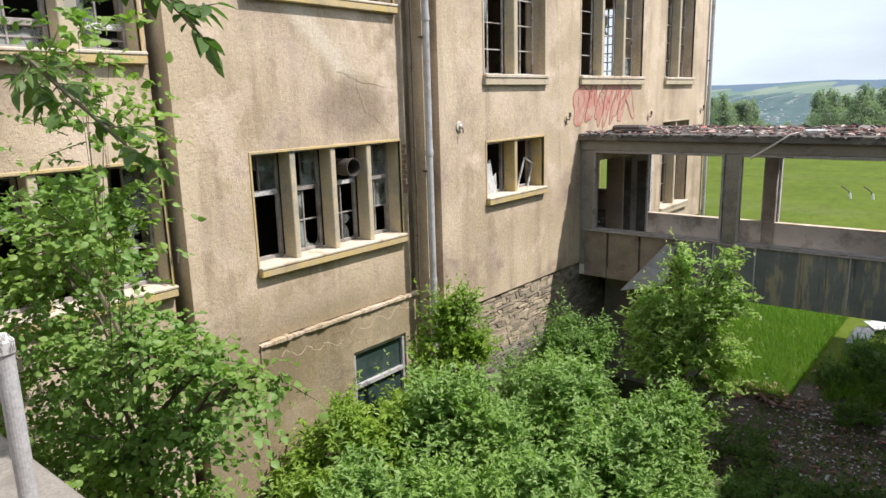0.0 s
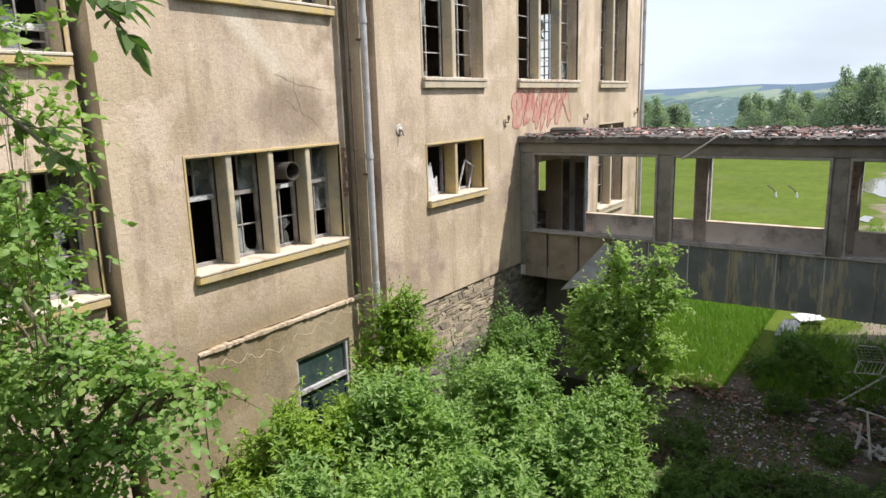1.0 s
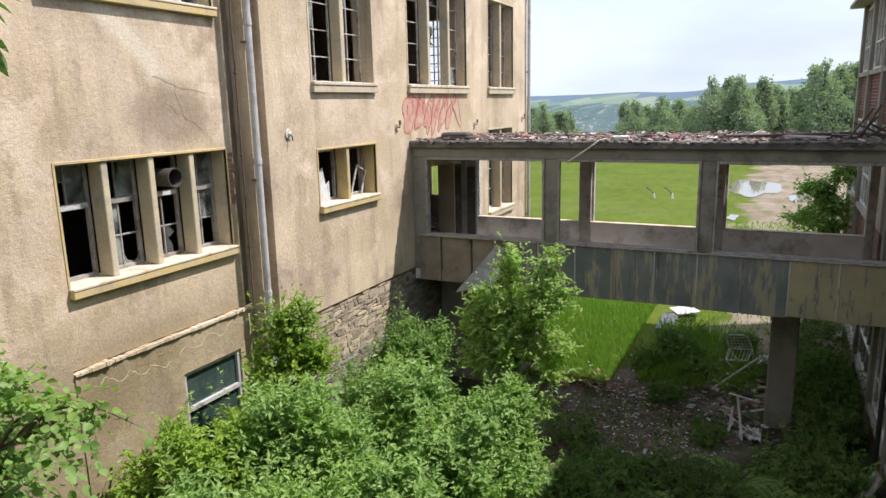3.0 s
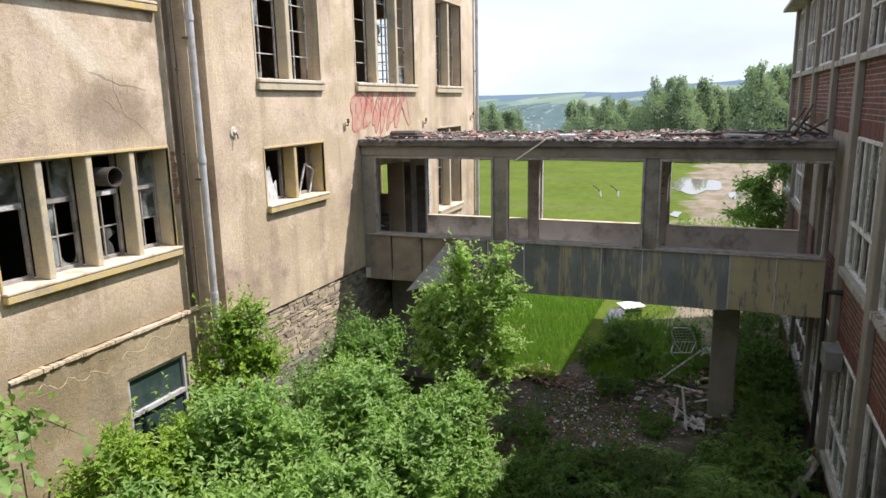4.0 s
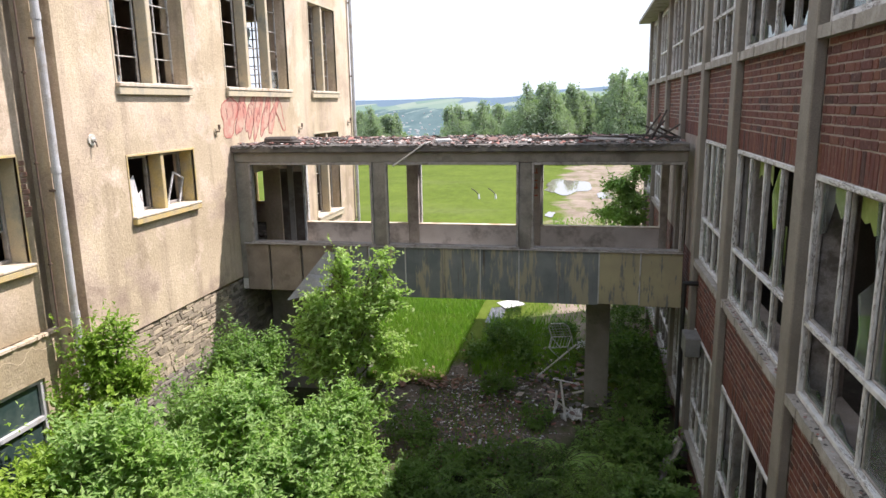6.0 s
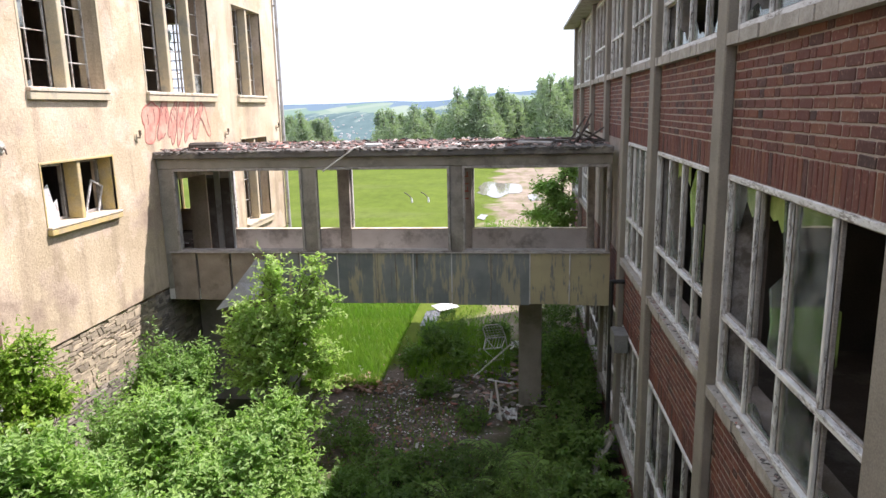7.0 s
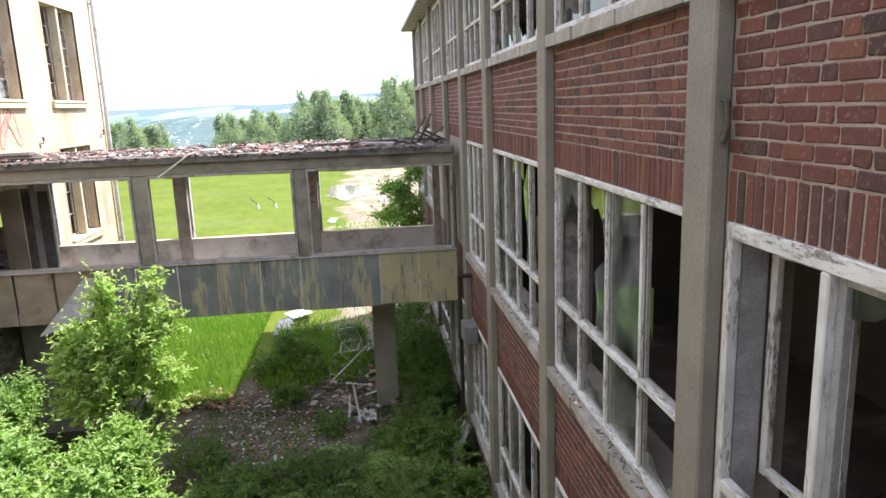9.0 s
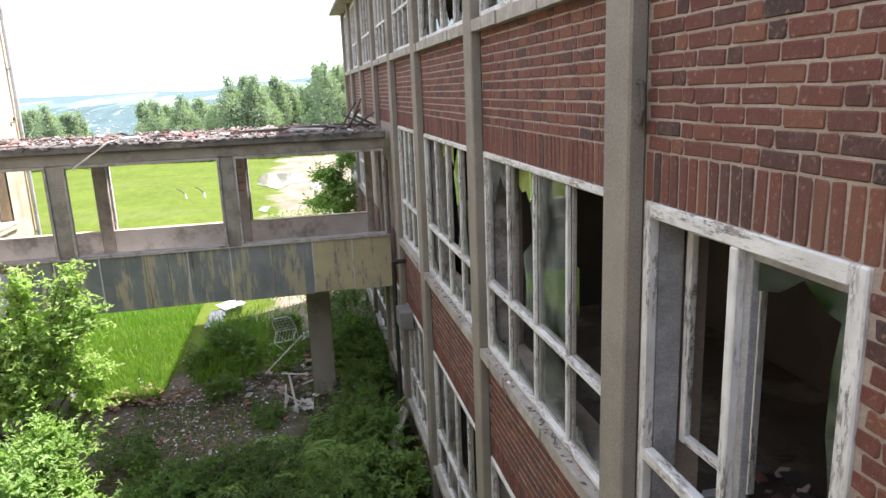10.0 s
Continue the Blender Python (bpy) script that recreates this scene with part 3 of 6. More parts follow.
def pane(parent, x, y0, y1, z0, z1, rng, state, material=None):
    """A glass pane 4 mm thick: whole, or the jagged remains of one along its edges."""
    if state == "gone":
        return
    bm = bmesh.new()
    if state == "whole":
        prism(bm, [(y0, z0), (y1, z0), (y1, z1), (y0, z1)], x, x + 0.004)
    else:
        h, w = z1 - z0, y1 - y0
        low = [rng.uniform(0.04, 0.5) * h for _ in range(2)]
        if state == "low":
            pts = [(y0, z0), (y1, z0), (y1, z0 + low[0])]
            pts += [(y0 + w * f, z0 + h * rng.uniform(0.03, 0.30)) for f in (0.78, 0.6, 0.42, 0.2)] + [(y0, z0 + low[1])]
        elif state == "top":
            pts = [(y0, z1), (y0, z1 - low[0])] + [(y0 + w * f, z1 - h * rng.uniform(0.05, 0.45)) for f in (0.25, 0.5, 0.75)] + [(y1, z1 - low[1]), (y1, z1)]
        else:
            pts = [(y0, z0), (y0 + w * 0.5, z0)] + [(y0 + w * rng.uniform(0.12, 0.75), z0 + h * f) for f in (0.2, 0.4, 0.55, 0.75)] + [(y0 + w * 0.3, z1), (y0, z1)]
        prism(bm, pts, x, x + 0.004)
    p = part("pane", bm, material or (M_GLASSSKYDUST if state == "whole" else M_GLASS), parent)
    p.visible_shadow = False


def bars(parent, name, material, x0, x1, rects, w=0.004):
    for y0, y1, z0, z1 in rects:
        bx(name, material, parent, x0, x1, y0, y1, z0, z1, w)


def mullion_window(name, x, y0, y1, z0, z1, mullions, rng, states, label, ochre=True, transom=0.63):
    """Deep opening with painted concrete mullions, set-back timber sashes and a projecting sill. x: the wall's face."""
    w = tagged(thing(name, (x, y0, z0), label, "window"), kind="structure")
    L, H = y1 - y0, z1 - z0
    bx("window_sill", M_SILL, w, -0.36, 0.09, -0.03, L + 0.03, -0.028, 0.012, 0.01)
    bx("sill_edge", M_YELLOW if ochre else M_CONCRETE, w, -0.02, 0.082, -0.025, L + 0.025, -0.122, -0.03, 0.010, "ochre painted sill edge")
    for a, b, c, d in ((-0.032, 0.0, 0.015, H + 0.035), (L, L + 0.032, 0.015, H + 0.035), (0.0, L, H, H + 0.035)):
        bx("surround", M_YELLOW if ochre else M_CREAM, w, -0.04, 0.012, a, b, c, d, 0.004)
    if ochre:
        for a, b, c, d in ((0.002, 0.010, 0.014, H - 0.010), (L - 0.010, L - 0.002, 0.014, H - 0.010), (0.002, L - 0.002, H - 0.009, H - 0.002)):
            bx("reveal", M_YELLOW if L < 2 else M_CREAM, w, -0.275, -0.042, a, b, c, d, 0)
    edges = [0.0]
    for a, b in mullions:
        bx("mullion", M_YELLOW if L < 2 else M_CREAM, w, -0.26, -0.012, a - y0, b - y0, 0.012, H, 0.01, "chalky cream painted concrete mullion")
        edges += [a - y0, b - y0]
    edges.append(L)
    for k in range(0, len(edges), 2):
        a, b, s = edges[k], edges[k + 1], states[(k // 2) % len(states)]
        zt = H * transom
        bars(w, "sash_frame", M_GREYWOOD, -0.34, -0.28, ((a, a + 0.045, 0.012, H), (b - 0.045, b, 0.012, H), (a + 0.045, b - 0.045, H - 0.045, H), (a + 0.045, b - 0.045, 0.012, 0.06)))
        bx("transom", M_WHITE if k % 4 == 0 else M_GREYWOOD, w, -0.345, -0.265, a + 0.045, b - 0.045, zt - 0.035, zt + 0.035, 0.006)
        mid = (a + b) / 2
        if s[0] != "open":
            bars(w, "glazing_bar", M_GREYWOOD, -0.325, -0.295, ((mid - 0.011, mid + 0.011, 0.06, zt - 0.035), (a + 0.045, mid - 0.011, zt * 0.5 - 0.01, zt * 0.5 + 0.01), (mid + 0.011, b - 0.045, zt * 0.5 - 0.01, zt * 0.5 + 0.01)), 0.003)
            for (p, q), st in zip(((a + 0.045, mid - 0.011), (mid + 0.011, b - 0.045)), s):
                pane(w, -0.312, p, q, 0.06, zt * 0.5 - 0.01, rng, st)
                pane(w, -0.312, p, q, zt * 0.5 + 0.01, zt - 0.035, rng, "whole" if st == "whole" else rng.choice(["gone", "low", "whole"]))
        if s[-1] != "duct":
            bars(w, "glazing_bar", M_GREYWOOD, -0.325, -0.295, ((mid - 0.011, mid + 0.011, zt + 0.035, H - 0.045),), 0.003)
            for p, q in ((a + 0.045, mid - 0.011), (mid + 0.011, b - 0.045)):
                pane(w, -0.312, p, q, zt + 0.035, H - 0.045, rng, rng.choice(["whole", "whole", "top", "gone"]))
    return w


def steel_window(name, x, y0, y1, z0, z1, mullions, rng, label, rows=5, solid=0.25):
    """Tall opening with concrete mullions and thin steel glazing bars, most panes broken out."""
    w = tagged(thing(name, (x, y0, z0), label, "window"), kind="structure")
    L, H = y1 - y0, z1 - z0
    bx("window_sill", M_SILL, w, -0.36, 0.08, -0.05, L + 0.05, -0.05, 0.012, 0.01)
    bx("sill_edge", M_CREAM, w, -0.02, 0.065, -0.05, L + 0.05, -0.17, -0.052, 0.008)
    for a, b, c, d in ((-0.045, 0.0, 0.015, H + 0.04), (L, L + 0.045, 0.015, H + 0.04), (0.0, L, H, H + 0.04)):
        bx("surround", M_CREAM, w, -0.04, 0.010, a, b, c, d, 0.004)
    edges = [0.0]
    for a, b in mullions:
        bx("mullion", M_CREAM, w, -0.24, -0.02, a - y0, b - y0, 0.012, H, 0.01)
        edges += [a - y0, b - y0]
    edges.append(L)
    for k in range(0, len(edges), 2):
        a, b = edges[k], edges[k + 1]
        bars(w, "steel_frame", M_STEEL, -0.29, -0.255, ((a, a + 0.028, 0.012, H), (b - 0.028, b, 0.012, H), (a + 0.028, b - 0.028, H - 0.03, H), (a + 0.028, b - 0.028, 0.012, 0.04)), 0.003)
        cols = 2
        for c in range(1, cols):
            m = a + (b - a) * c / cols
            bars(w, "glazing_bar", M_STEEL, -0.285, -0.26, ((m - 0.009, m + 0.009, 0.04, H - 0.03),), 0.002)
        for r in range(1, rows):
            z = H * r / rows
            bars(w, "glazing_bar", M_STEEL, -0.283, -0.262, ((a + 0.028, b - 0.028, z - 0.009, z + 0.009),), 0.002)
        for c in range(cols):
            for r in range(rows):
                if rng.random() < solid:
                    p, q = a + 0.03 + (b - a - 0.06) * c / cols, a + 0.03 + (b - a - 0.06) * (c + 1) / cols
                    pane(w, -0.27, p, q, H * r / rows + 0.02, H * (r + 1) / rows - 0.02, rng, rng.choice(["whole", "low", "side"]))
    return w


RNG = random.Random(5)
W4 = mullion_window("window_1", XN, 5.957, 8.68, 4.385, 5.835, [(6.565, 6.66), (7.275, 7.37), (7.975, 8.07)], RNG,
                    [("open", "glass"), ("whole", "low"), ("low", "duct"), ("side", "gone")], "four-light window with cream mullions and broken sashes")
mullion_window("window_2", XL, 2.13, 4.84, 4.385, 5.83, [(2.755, 2.85), (3.455, 3.55), (4.155, 4.25)], RNG,
               [("whole", "low"), ("low", "gone"), ("gone", "low"), ("low", "side")], "four-light window half hidden by leaves, sashes broken")
mullion_window("window_3", XL, 2.0, 4.79, 7.03, 8.8, [(3.0, 3.2), (3.97, 4.17)], RNG, [("whole", "whole"), ("whole", "whole"), ("whole", "low")],
               "upper window with dusty, sky-greyed panes and ochre sill", transom=0.16)
mullion_window("window_4", XN, 6.03, 8.65, 7.82, 9.4, [(6.625, 6.72), (7.325, 7.42), (8.025, 8.12)], RNG, [("whole", "low")], "upper four-light window with ochre sill edge")
mullion_window("window_5", XF, 10.46, 12.33, 4.745, 5.70, [(11.35, 11.44)], RNG, [("open", "gone"), ("open", "gone")], "small two-light window with leaning broken sashes", transom=0.97)
steel_window("window_6", XF, 10.43, 12.36, 6.83, 9.05, [(11.36, 11.48)], RNG, "tall steel window with most panes missing", 5)
steel_window("window_7", XF, 13.76, 16.75, 6.83, 9.05, [(14.73, 14.84), (15.77, 15.88)], RNG, "tall three-light steel window with missing panes", 5)
steel_window("window_8", XF, 18.17, 20.07, 6.83, 9.05, [(19.09, 19.2)], RNG, "tall two-light steel window with missing panes", 5)
steel_window("window_9", XF, 18.15, 19.98, 3.50, 5.72, [(19.09, 19.2)], RNG, "tall two-light steel window beside the footbridge", 4, 0.1)

north = tagged(thing("window_north", (-10.75, 21.3, 3.45), "ochre framed open window in the end wall", "window"), kind="structure")
for x0, x1, z0, z1 in ((0, 0.09, 0, 1.85), (0.91, 1.0, 0, 1.85), (0.09, 0.91, 1.76, 1.85), (0.09, 0.91, 0, 0.08), (0.46, 0.52, 0.08, 1.76)):
    bx("frame", M_YELLOW, north, x0, x1, -0.40, -0.25, z0, z1, 0.006)
north_up = tagged(thing("window_north_upper", (-10.35, 21.3, 6.9), "steel glazing grid without glass in the end wall", "window"), kind="structure")
for n in range(1, 8):
    bx("glazing_bar", M_STEEL, north_up, 0, 0.7, -0.22, -0.19, n * 0.262 - 0.015, n * 0.262 + 0.015, 0.003)
for x in (0.0, 0.22, 0.45, 0.66):
    bx("glazing_bar", M_STEEL, north_up, x, x + 0.04, -0.19, -0.15, 0, 2.1, 0.003)
# leaning loose sash and white board in the small window
sash = tagged(thing("leaning_window", (XF - 0.22, 11.75, 4.77), "loose white window frame leaning in the opening", "window"))
sash.rotation_euler = (radians(-24), 0, 0)
for y0, y1, z0, z1 in ((0, 0.03, 0, 0.62), (0.33, 0.36, 0, 0.62), (0.03, 0.33, 0, 0.03), (0.03, 0.33, 0.59, 0.62)):
    bx("rail", M_WHITE, sash, -0.03, 0, y0, y1, z0, z1, 0.003)
board = thing("torn_board", (XF - 0.2, 10.62, 4.76), "torn white board standing in the window opening", "board")
bm = bmesh.new()
prism(bm, [(0, 0), (0.42, 0), (0.40, 0.36), (0.30, 0.30), (0.22, 0.62), (0.12, 0.55), (0.10, 0.22), (0.0, 0.3)], -0.01, 0.0)
part("sheet", bm, M_WHITE, board)

# stove pipe through the upper light
duct = thing("stove_pipe", (XN - 0.30, 7.63, 5.53), "rusty round stove pipe poking out of the window", "pipe")
bm = bmesh.new()
rings = 20
for x0, x1, r0, r1 in ((0, 0.36, 0.125, 0.125), (0.31, 0.37, 0.133, 0.133)):
    for i in range(rings):
        a, b = 2 * math.pi * i / rings, 2 * math.pi * (i + 1) / rings
        for ro, ri in ((r0, r0 - 0.012),):
            q = lambda x, r, t: bm.verts.new((x, r * math.cos(t), r * math.sin(t)))
            bm.faces.new([q(x0, ro, a), q(x1, ro, a), q(x1, ro, b), q(x0, ro, b)])
            bm.faces.new([q(x0, ri, a), q(x0, ri, b), q(x1, ri, b), q(x1, ri, a)])
            bm.faces.new([q(x1, ri, a), q(x1, ri, b), q(x1, ro, b), q(x1, ro, a)])
bmesh.ops.remove_doubles(bm, verts=bm.verts[:], dist=0.0005)
part("sleeve", bm, M_IRON, duct)

# basement window
bw = tagged(thing("window_10", (XN + 0.042, 7.45, 1.45), "grey steel basement window with dark dusty glass", "window"), kind="structure")
bars(bw, "frame", M_ZINC, -0.12, -0.03, ((0, 0.06, 0, 1.315), (1.09, 1.15, 0, 1.315), (0.06, 1.09, 1.255, 1.315), (0.06, 1.09, 0, 0.06), (0.06, 1.09, 0.70, 0.77)))
k = Nodes("dark_green_glass")
M_DARKGLASS = k.done(k.mix(k.ramp(k.noise(4.0, 5.0), 0.4, 0.7), (0.035, 0.06, 0.055), (0.07, 0.095, 0.085)), 0.25)
for z0, z1 in ((0.06, 0.70), (0.77, 1.255)):
    bx("pane", M_DARKGLASS, bw, -0.09, -0.08, 0.06, 1.09, z0, z1, 0)

# broken masonry patch beside the four-light window: bare bricks
patch = tagged(thing("bare_masonry", (XN + 0.004, 8.70, 5.02), "strip of bare crumbling brick where stucco fell off", "masonry"), kind="structure")
M_OLDBRICK = plain("old_brick", (0.30, 0.16, 0.11), (0.24, 0.14, 0.10), 20.0, 0.9, 60.0, 0.4, 0.004, 90.0, (0.34, 0.28, 0.22))
for i in range(10):
    wob = 0.03 * math.sin(i * 2.1)
    bx("brick", M_OLDBRICK, patch, -0.02, 0.008 + 0.004 * (i % 3), 0.0, 0.11 + wob, i * 0.078, i * 0.078 + 0.062, 0.006)

# ---- downpipes, cable, fittings on the rendered building ----
pipe = thing("downpipe", (XM + 0.11, 8.96, 0), "grey zinc downpipe with sleeve joints and wall clips", "downpipe")
bm = bmesh.new()
rod(bm, (0, 0, 0), (0, 0, TALL), 0.055, n=16)
pt = part("tube", bm, M_ZINC, pipe)
for z in (1.6, 3.55, 5.6, 7.6):
    bm = bmesh.new()
    rod(bm, (0, 0, z), (0, 0, z + 0.09), 0.064, n=16)
    part("sleeve", bm, M_ZINC, pt)
    bx("clip", M_RUST, pt, -0.10, 0.0, -0.068, 0.068, z - 0.25, z - 0.22, 0.003)
pipe2 = thing("corner_downpipe", (XF + 0.02, 21.24, 0), "thin grey downpipe at the far building corner", "downpipe")
bm = bmesh.new()
rod(bm, (0.07, 0, 0), (0.07, 0, TALL), 0.05, n=12)
part("tube", bm, M_ZINC, pipe2)
for z in (3.0, 5.2, 7.3, 9.4):
    bx("clip", M_RUST, pipe2, 0.0, 0.07, -0.06, 0.06, z, z + 0.03, 0.003)
conduit = thing("conduit", (XN + 0.115, 8.90, 3.42), "thin rusty cable conduit fixed to the strip", "conduit")
bm = bmesh.new()
rod(bm, (0, 0, 0), (0, 0, 7.5), 0.014, n=8)
part("tube", bm, M_RUST, conduit)
for z in (0.9, 2.3, 3.5, 4.6):
    bx("clip", M_RUST, conduit, -0.015, 0.02, -0.03, 0.03, z, z + 0.03, 0.003)
hose = thing("dark_conduit", (XL + 0.02, 4.90, 4.55), "dark iron hook and rod at the wall corner", "hook")
bm = bmesh.new()
tube(bm, [(0.02, 0, 0.3), (0.10, 0.0, 0.28), (0.14, -0.05, 0.12)], 0.012)
part("hook", bm, M_IRON, hose)
M_CERAMIC = plain("dirty_porcelain", (0.62, 0.58, 0.50), (0.50, 0.46, 0.38), 30.0, 0.4, 60.0, 0.1, 0.002)
for y, z in ((9.71, 6.01), (13.2, 5.99), (17.22, 5.90), (20.88, 5.96)):
    ins = thing("insulator", (XF, y, z), "small porcelain insulator on a rusty wall hook", "insulator", "wall insulators")
    bm = bmesh.new()
    rod(bm, (0, 0, 0), (0.02, 0, 0), 0.085, n=18)
    soften(bm, 0.004)
    part("rosette", bm, M_CERAMIC if y < 10 else M_STUCCO, ins)
    bm = bmesh.new()
    tube(bm, [(0.0, 0, 0), (0.07, 0, -0.03), (0.085, 0.0, -0.10)] if y < 10 else [(0.0, 0, 0), (0.07, 0, -0.01), (0.08, 0.0, 0.09)], 0.011)
    hk = part("hook", bm, M_RUST, ins)
    bm = bmesh.new()
    if y < 10:
        rod(bm, (0.02, 0, 0), (0.05, 0, -0.01), 0.04, 0.026, n=14)
    else:
        for z0, z1, r in ((0.05, 0.075, 0.028), (0.075, 0.10, 0.02), (0.10, 0.13, 0.025)):
            rod(bm, (0.08, 0, z0), (0.08, 0, z1), r, n=12)
    part("bell", bm, M_CERAMIC if y < 10 else M_RUST, hk)

# graffiti: looping sprayed strokes
k = Nodes("red_spray_paint")
M_SPRAY = k.done(k.mix(k.ramp(k.noise(5.0, 5.0), 0.4, 0.65), (0.42, 0.095, 0.075), (0.50, 0.22, 0.165)), 0.8, k.noise(60.0), 0.5, 0.01)
graffiti = tagged(thing("graffiti", (XF + 0.003, 13.55, 5.80), "faded red sprayed graffiti scrawl on the stucco", "graffiti"))


def ribbon(bm, pts, w):
    prev = None
    for i, (y, z) in enumerate(pts):
        a, b = pts[max(0, i - 1)], pts[min(len(pts) - 1, i + 1)]
        t = Vector((b[0] - a[0], b[1] - a[1]))
        t = t.normalized() if t.length > 1e-6 else Vector((1, 0))
        n = Vector((-t.y, t.x)) * w * (0.8 + 0.3 * math.sin(i * 1.7))
        quad = [bm.verts.new((x, y + s * n.x, z + s * n.y)) for s in (-1, 1) for x in (0.0, 0.003)]
        if prev:
            bm.faces.new([prev[1], quad[1], quad[3], prev[3]])
            bm.faces.new([prev[0], quad[0], quad[1], prev[1]])
            bm.faces.new([prev[2], prev[3], quad[3], quad[2]])
        prev = quad


GR = random.Random(11)
k = Nodes("pink_spray_haze")
M_PINK = k.done(k.mix(k.ramp(k.noise(4.0, 7.0, 0.65), 0.42, 0.60), (0.50, 0.215, 0.165), (0.52, 0.36, 0.265)), 0.85, k.noise(60.0), 0.5, 0.01)
k = Nodes("dark_red_spray")
M_SPRAYDARK = k.done(k.mix(k.ramp(k.noise(9.0, 5.0), 0.35, 0.65), (0.24, 0.075, 0.065), (0.40, 0.20, 0.155)), 0.85)
TAG = ((0.22, 0.30, 0.40, 0.10), (0.72, 0.19, 0.42, 0.16), (1.10, 0.17, 0.40, 0.14), (1.47, 0.18, 0.46, 0.20), (1.86, 0.17, 0.45, 0.24), (2.22, 0.15, 0.40, 0.26), (2.56, 0.17, 0.40, -0.22))
for n, (cy, hw, hh, lean) in enumerate(TAG):
    turn = [i * 0.2618 for i in range(24)]
    ring = []
    for a in turn:
        wob = 1 + 0.16 * math.sin(3 * a + 2.1 * n) + 0.10 * math.sin(5 * a + n)
        z = hh * wob * math.sin(a)
        ring.append((cy + hw * wob * math.cos(a) + lean * z / hh, 0.47 + z + 0.05 * math.sin(n * 2.3)))
    bm = bmesh.new()
    prism(bm, ring, -0.002, 0.0005 + 0.0004 * (n % 2))
    part("fill", bm, M_PINK if n < 6 else M_STUCCO, graffiti, "faded pink spray fill")
    bm = bmesh.new()
    ribbon(bm, ring[2:22] if n % 2 else ring + ring[:1], 0.017)
    part("stroke", bm, M_SPRAY if n in (0, 6) else M_SPRAYDARK, graffiti)
    for m in range(2 if n < 6 else 1):
        y0, z0 = cy + (m - 0.5) * hw * 0.8, 0.42 + 0.16 * GR.uniform(-1, 1)
        bm = bmesh.new()
        ribbon(bm, [(y0 + lean * 0.08 * i + 0.03 * math.sin(i * 1.1 + n), z0 + (0.055 + 0.02 * m) * i * (1 if i < 5 else 0.6)) for i in range(7)], 0.015)
        part("stroke", bm, M_SPRAYDARK, graffiti)
# crack lines in the near panel
k = Nodes("crack_shadow")
M_CRACK = k.done((0.43, 0.345, 0.24), 1.0)
cracks = tagged(thing("wall_cracks", (XN + 0.001, 5.9, 3.4), "thin branching cracks in the stucco panel", "cracks"), kind="structure")
for y, z, dy, dz, n in ((1.55, 3.45, 0.09, -0.02, 12), (1.9, 3.42, 0.02, -0.07, 7), (1.75, 3.10, 0.09, -0.05, 8), (0.25, -0.35, 0.1, 0.015, 14), (1.3, 0.55, 0.1, 0.02, 8)):
    bm = bmesh.new()
    ribbon(bm, [(y + i * dy + 0.03 * GR.uniform(-1, 1), z + i * dz + 0.03 * GR.uniform(-1, 1)) for i in range(n)], 0.0014)
    ob = part("crack", bm, M_CRACK, cracks)
    if z < 0:
        ob.location.x = 0.043

k = Nodes("pale_render_edge")
M_PALELINE = k.done((0.58, 0.47, 0.32), 0.95)
worn = tagged(thing("worn_render_edge", (XN + 0.0425, 5.9, 3.0), "pale wavy edge where the plinth render has flaked", "worn edge"), kind="structure")
for y0, y1, z0, z1 in ((0.25, 1.35, 0.14, 0.02), (1.5, 2.95, 0.10, 0.22)):
    bm = bmesh.new()
    n = 26
    ribbon(bm, [(y0 + (y1 - y0) * i / n, z0 + (z1 - z0) * i / n + 0.05 * math.sin(i * 0.75) + 0.02 * GR.uniform(-1, 1)) for i in range(n + 1)], 0.006)
    part("edge", bm, M_PALELINE, worn)

k = Nodes("roof_litter")
rc = k.t.nodes.new("ShaderNodeValToRGB")
e = rc.color_ramp.elements
e[0].color, e[1].color = (0.06, 0.057, 0.054, 1), (0.72, 0.70, 0.67, 1)
for pos, col in ((0.34, (0.12, 0.105, 0.095, 1)), (0.50, (0.36, 0.15, 0.12, 1)), (0.62, (0.17, 0.15, 0.135, 1)), (0.80, (0.30, 0.27, 0.245, 1)), (0.90, (0.42, 0.26, 0.22, 1))):
    e.new(pos).color = col
k.link(k.island(), rc.inputs["Fac"])
M_LITTER = k.done(rc.outputs["Color"], 0.9, k.noise(50.0), 0.3, 0.004)


def scatter_bits(name, n, place, size, seed, material, label, category):
    """Many flat irregular fragments in one mesh. place(rng) gives x, y, z."""
    rng = random.Random(seed)
    verts, faces = [], []
    for _ in range(n):
        x, y, z = place(rng)
        s, h = rng.uniform(*size), rng.uniform(0.15, 0.5)
        m = Matrix.Translation((x, y, z)) @ Euler((rng.gauss(0, 0.25), rng.gauss(0, 0.25), rng.uniform(0, 6.3))).to_matrix().to_4x4()
        k0 = len(verts)
        ring = [(s * math.cos(a) * rng.uniform(0.5, 1.1), s * 0.7 * math.sin(a) * rng.uniform(0.5, 1.1)) for a in (0.3, 1.4, 2.6, 3.7, 5.1)]
        verts += [tuple(m @ Vector((p, q, zz))) for zz in (0.0, s * h * 0.5) for p, q in ring]
        faces += [tuple(k0 + 5 + i for i in range(5)), tuple(k0 + i for i in range(4, -1, -1))] + [(k0 + i, k0 + (i + 1) % 5, k0 + 5 + (i + 1) % 5, k0 + 5 + i) for i in range(5)]
    me = bpy.data.meshes.new(name)
    me.from_pydata(verts, [], faces)
    me.materials.append(material)
    return tagged(new(name, me), label, category, kind="stuff")


# ---- windows of the brick building ----
SILL_OUT = -0.085            # front of the sills, from the brick face


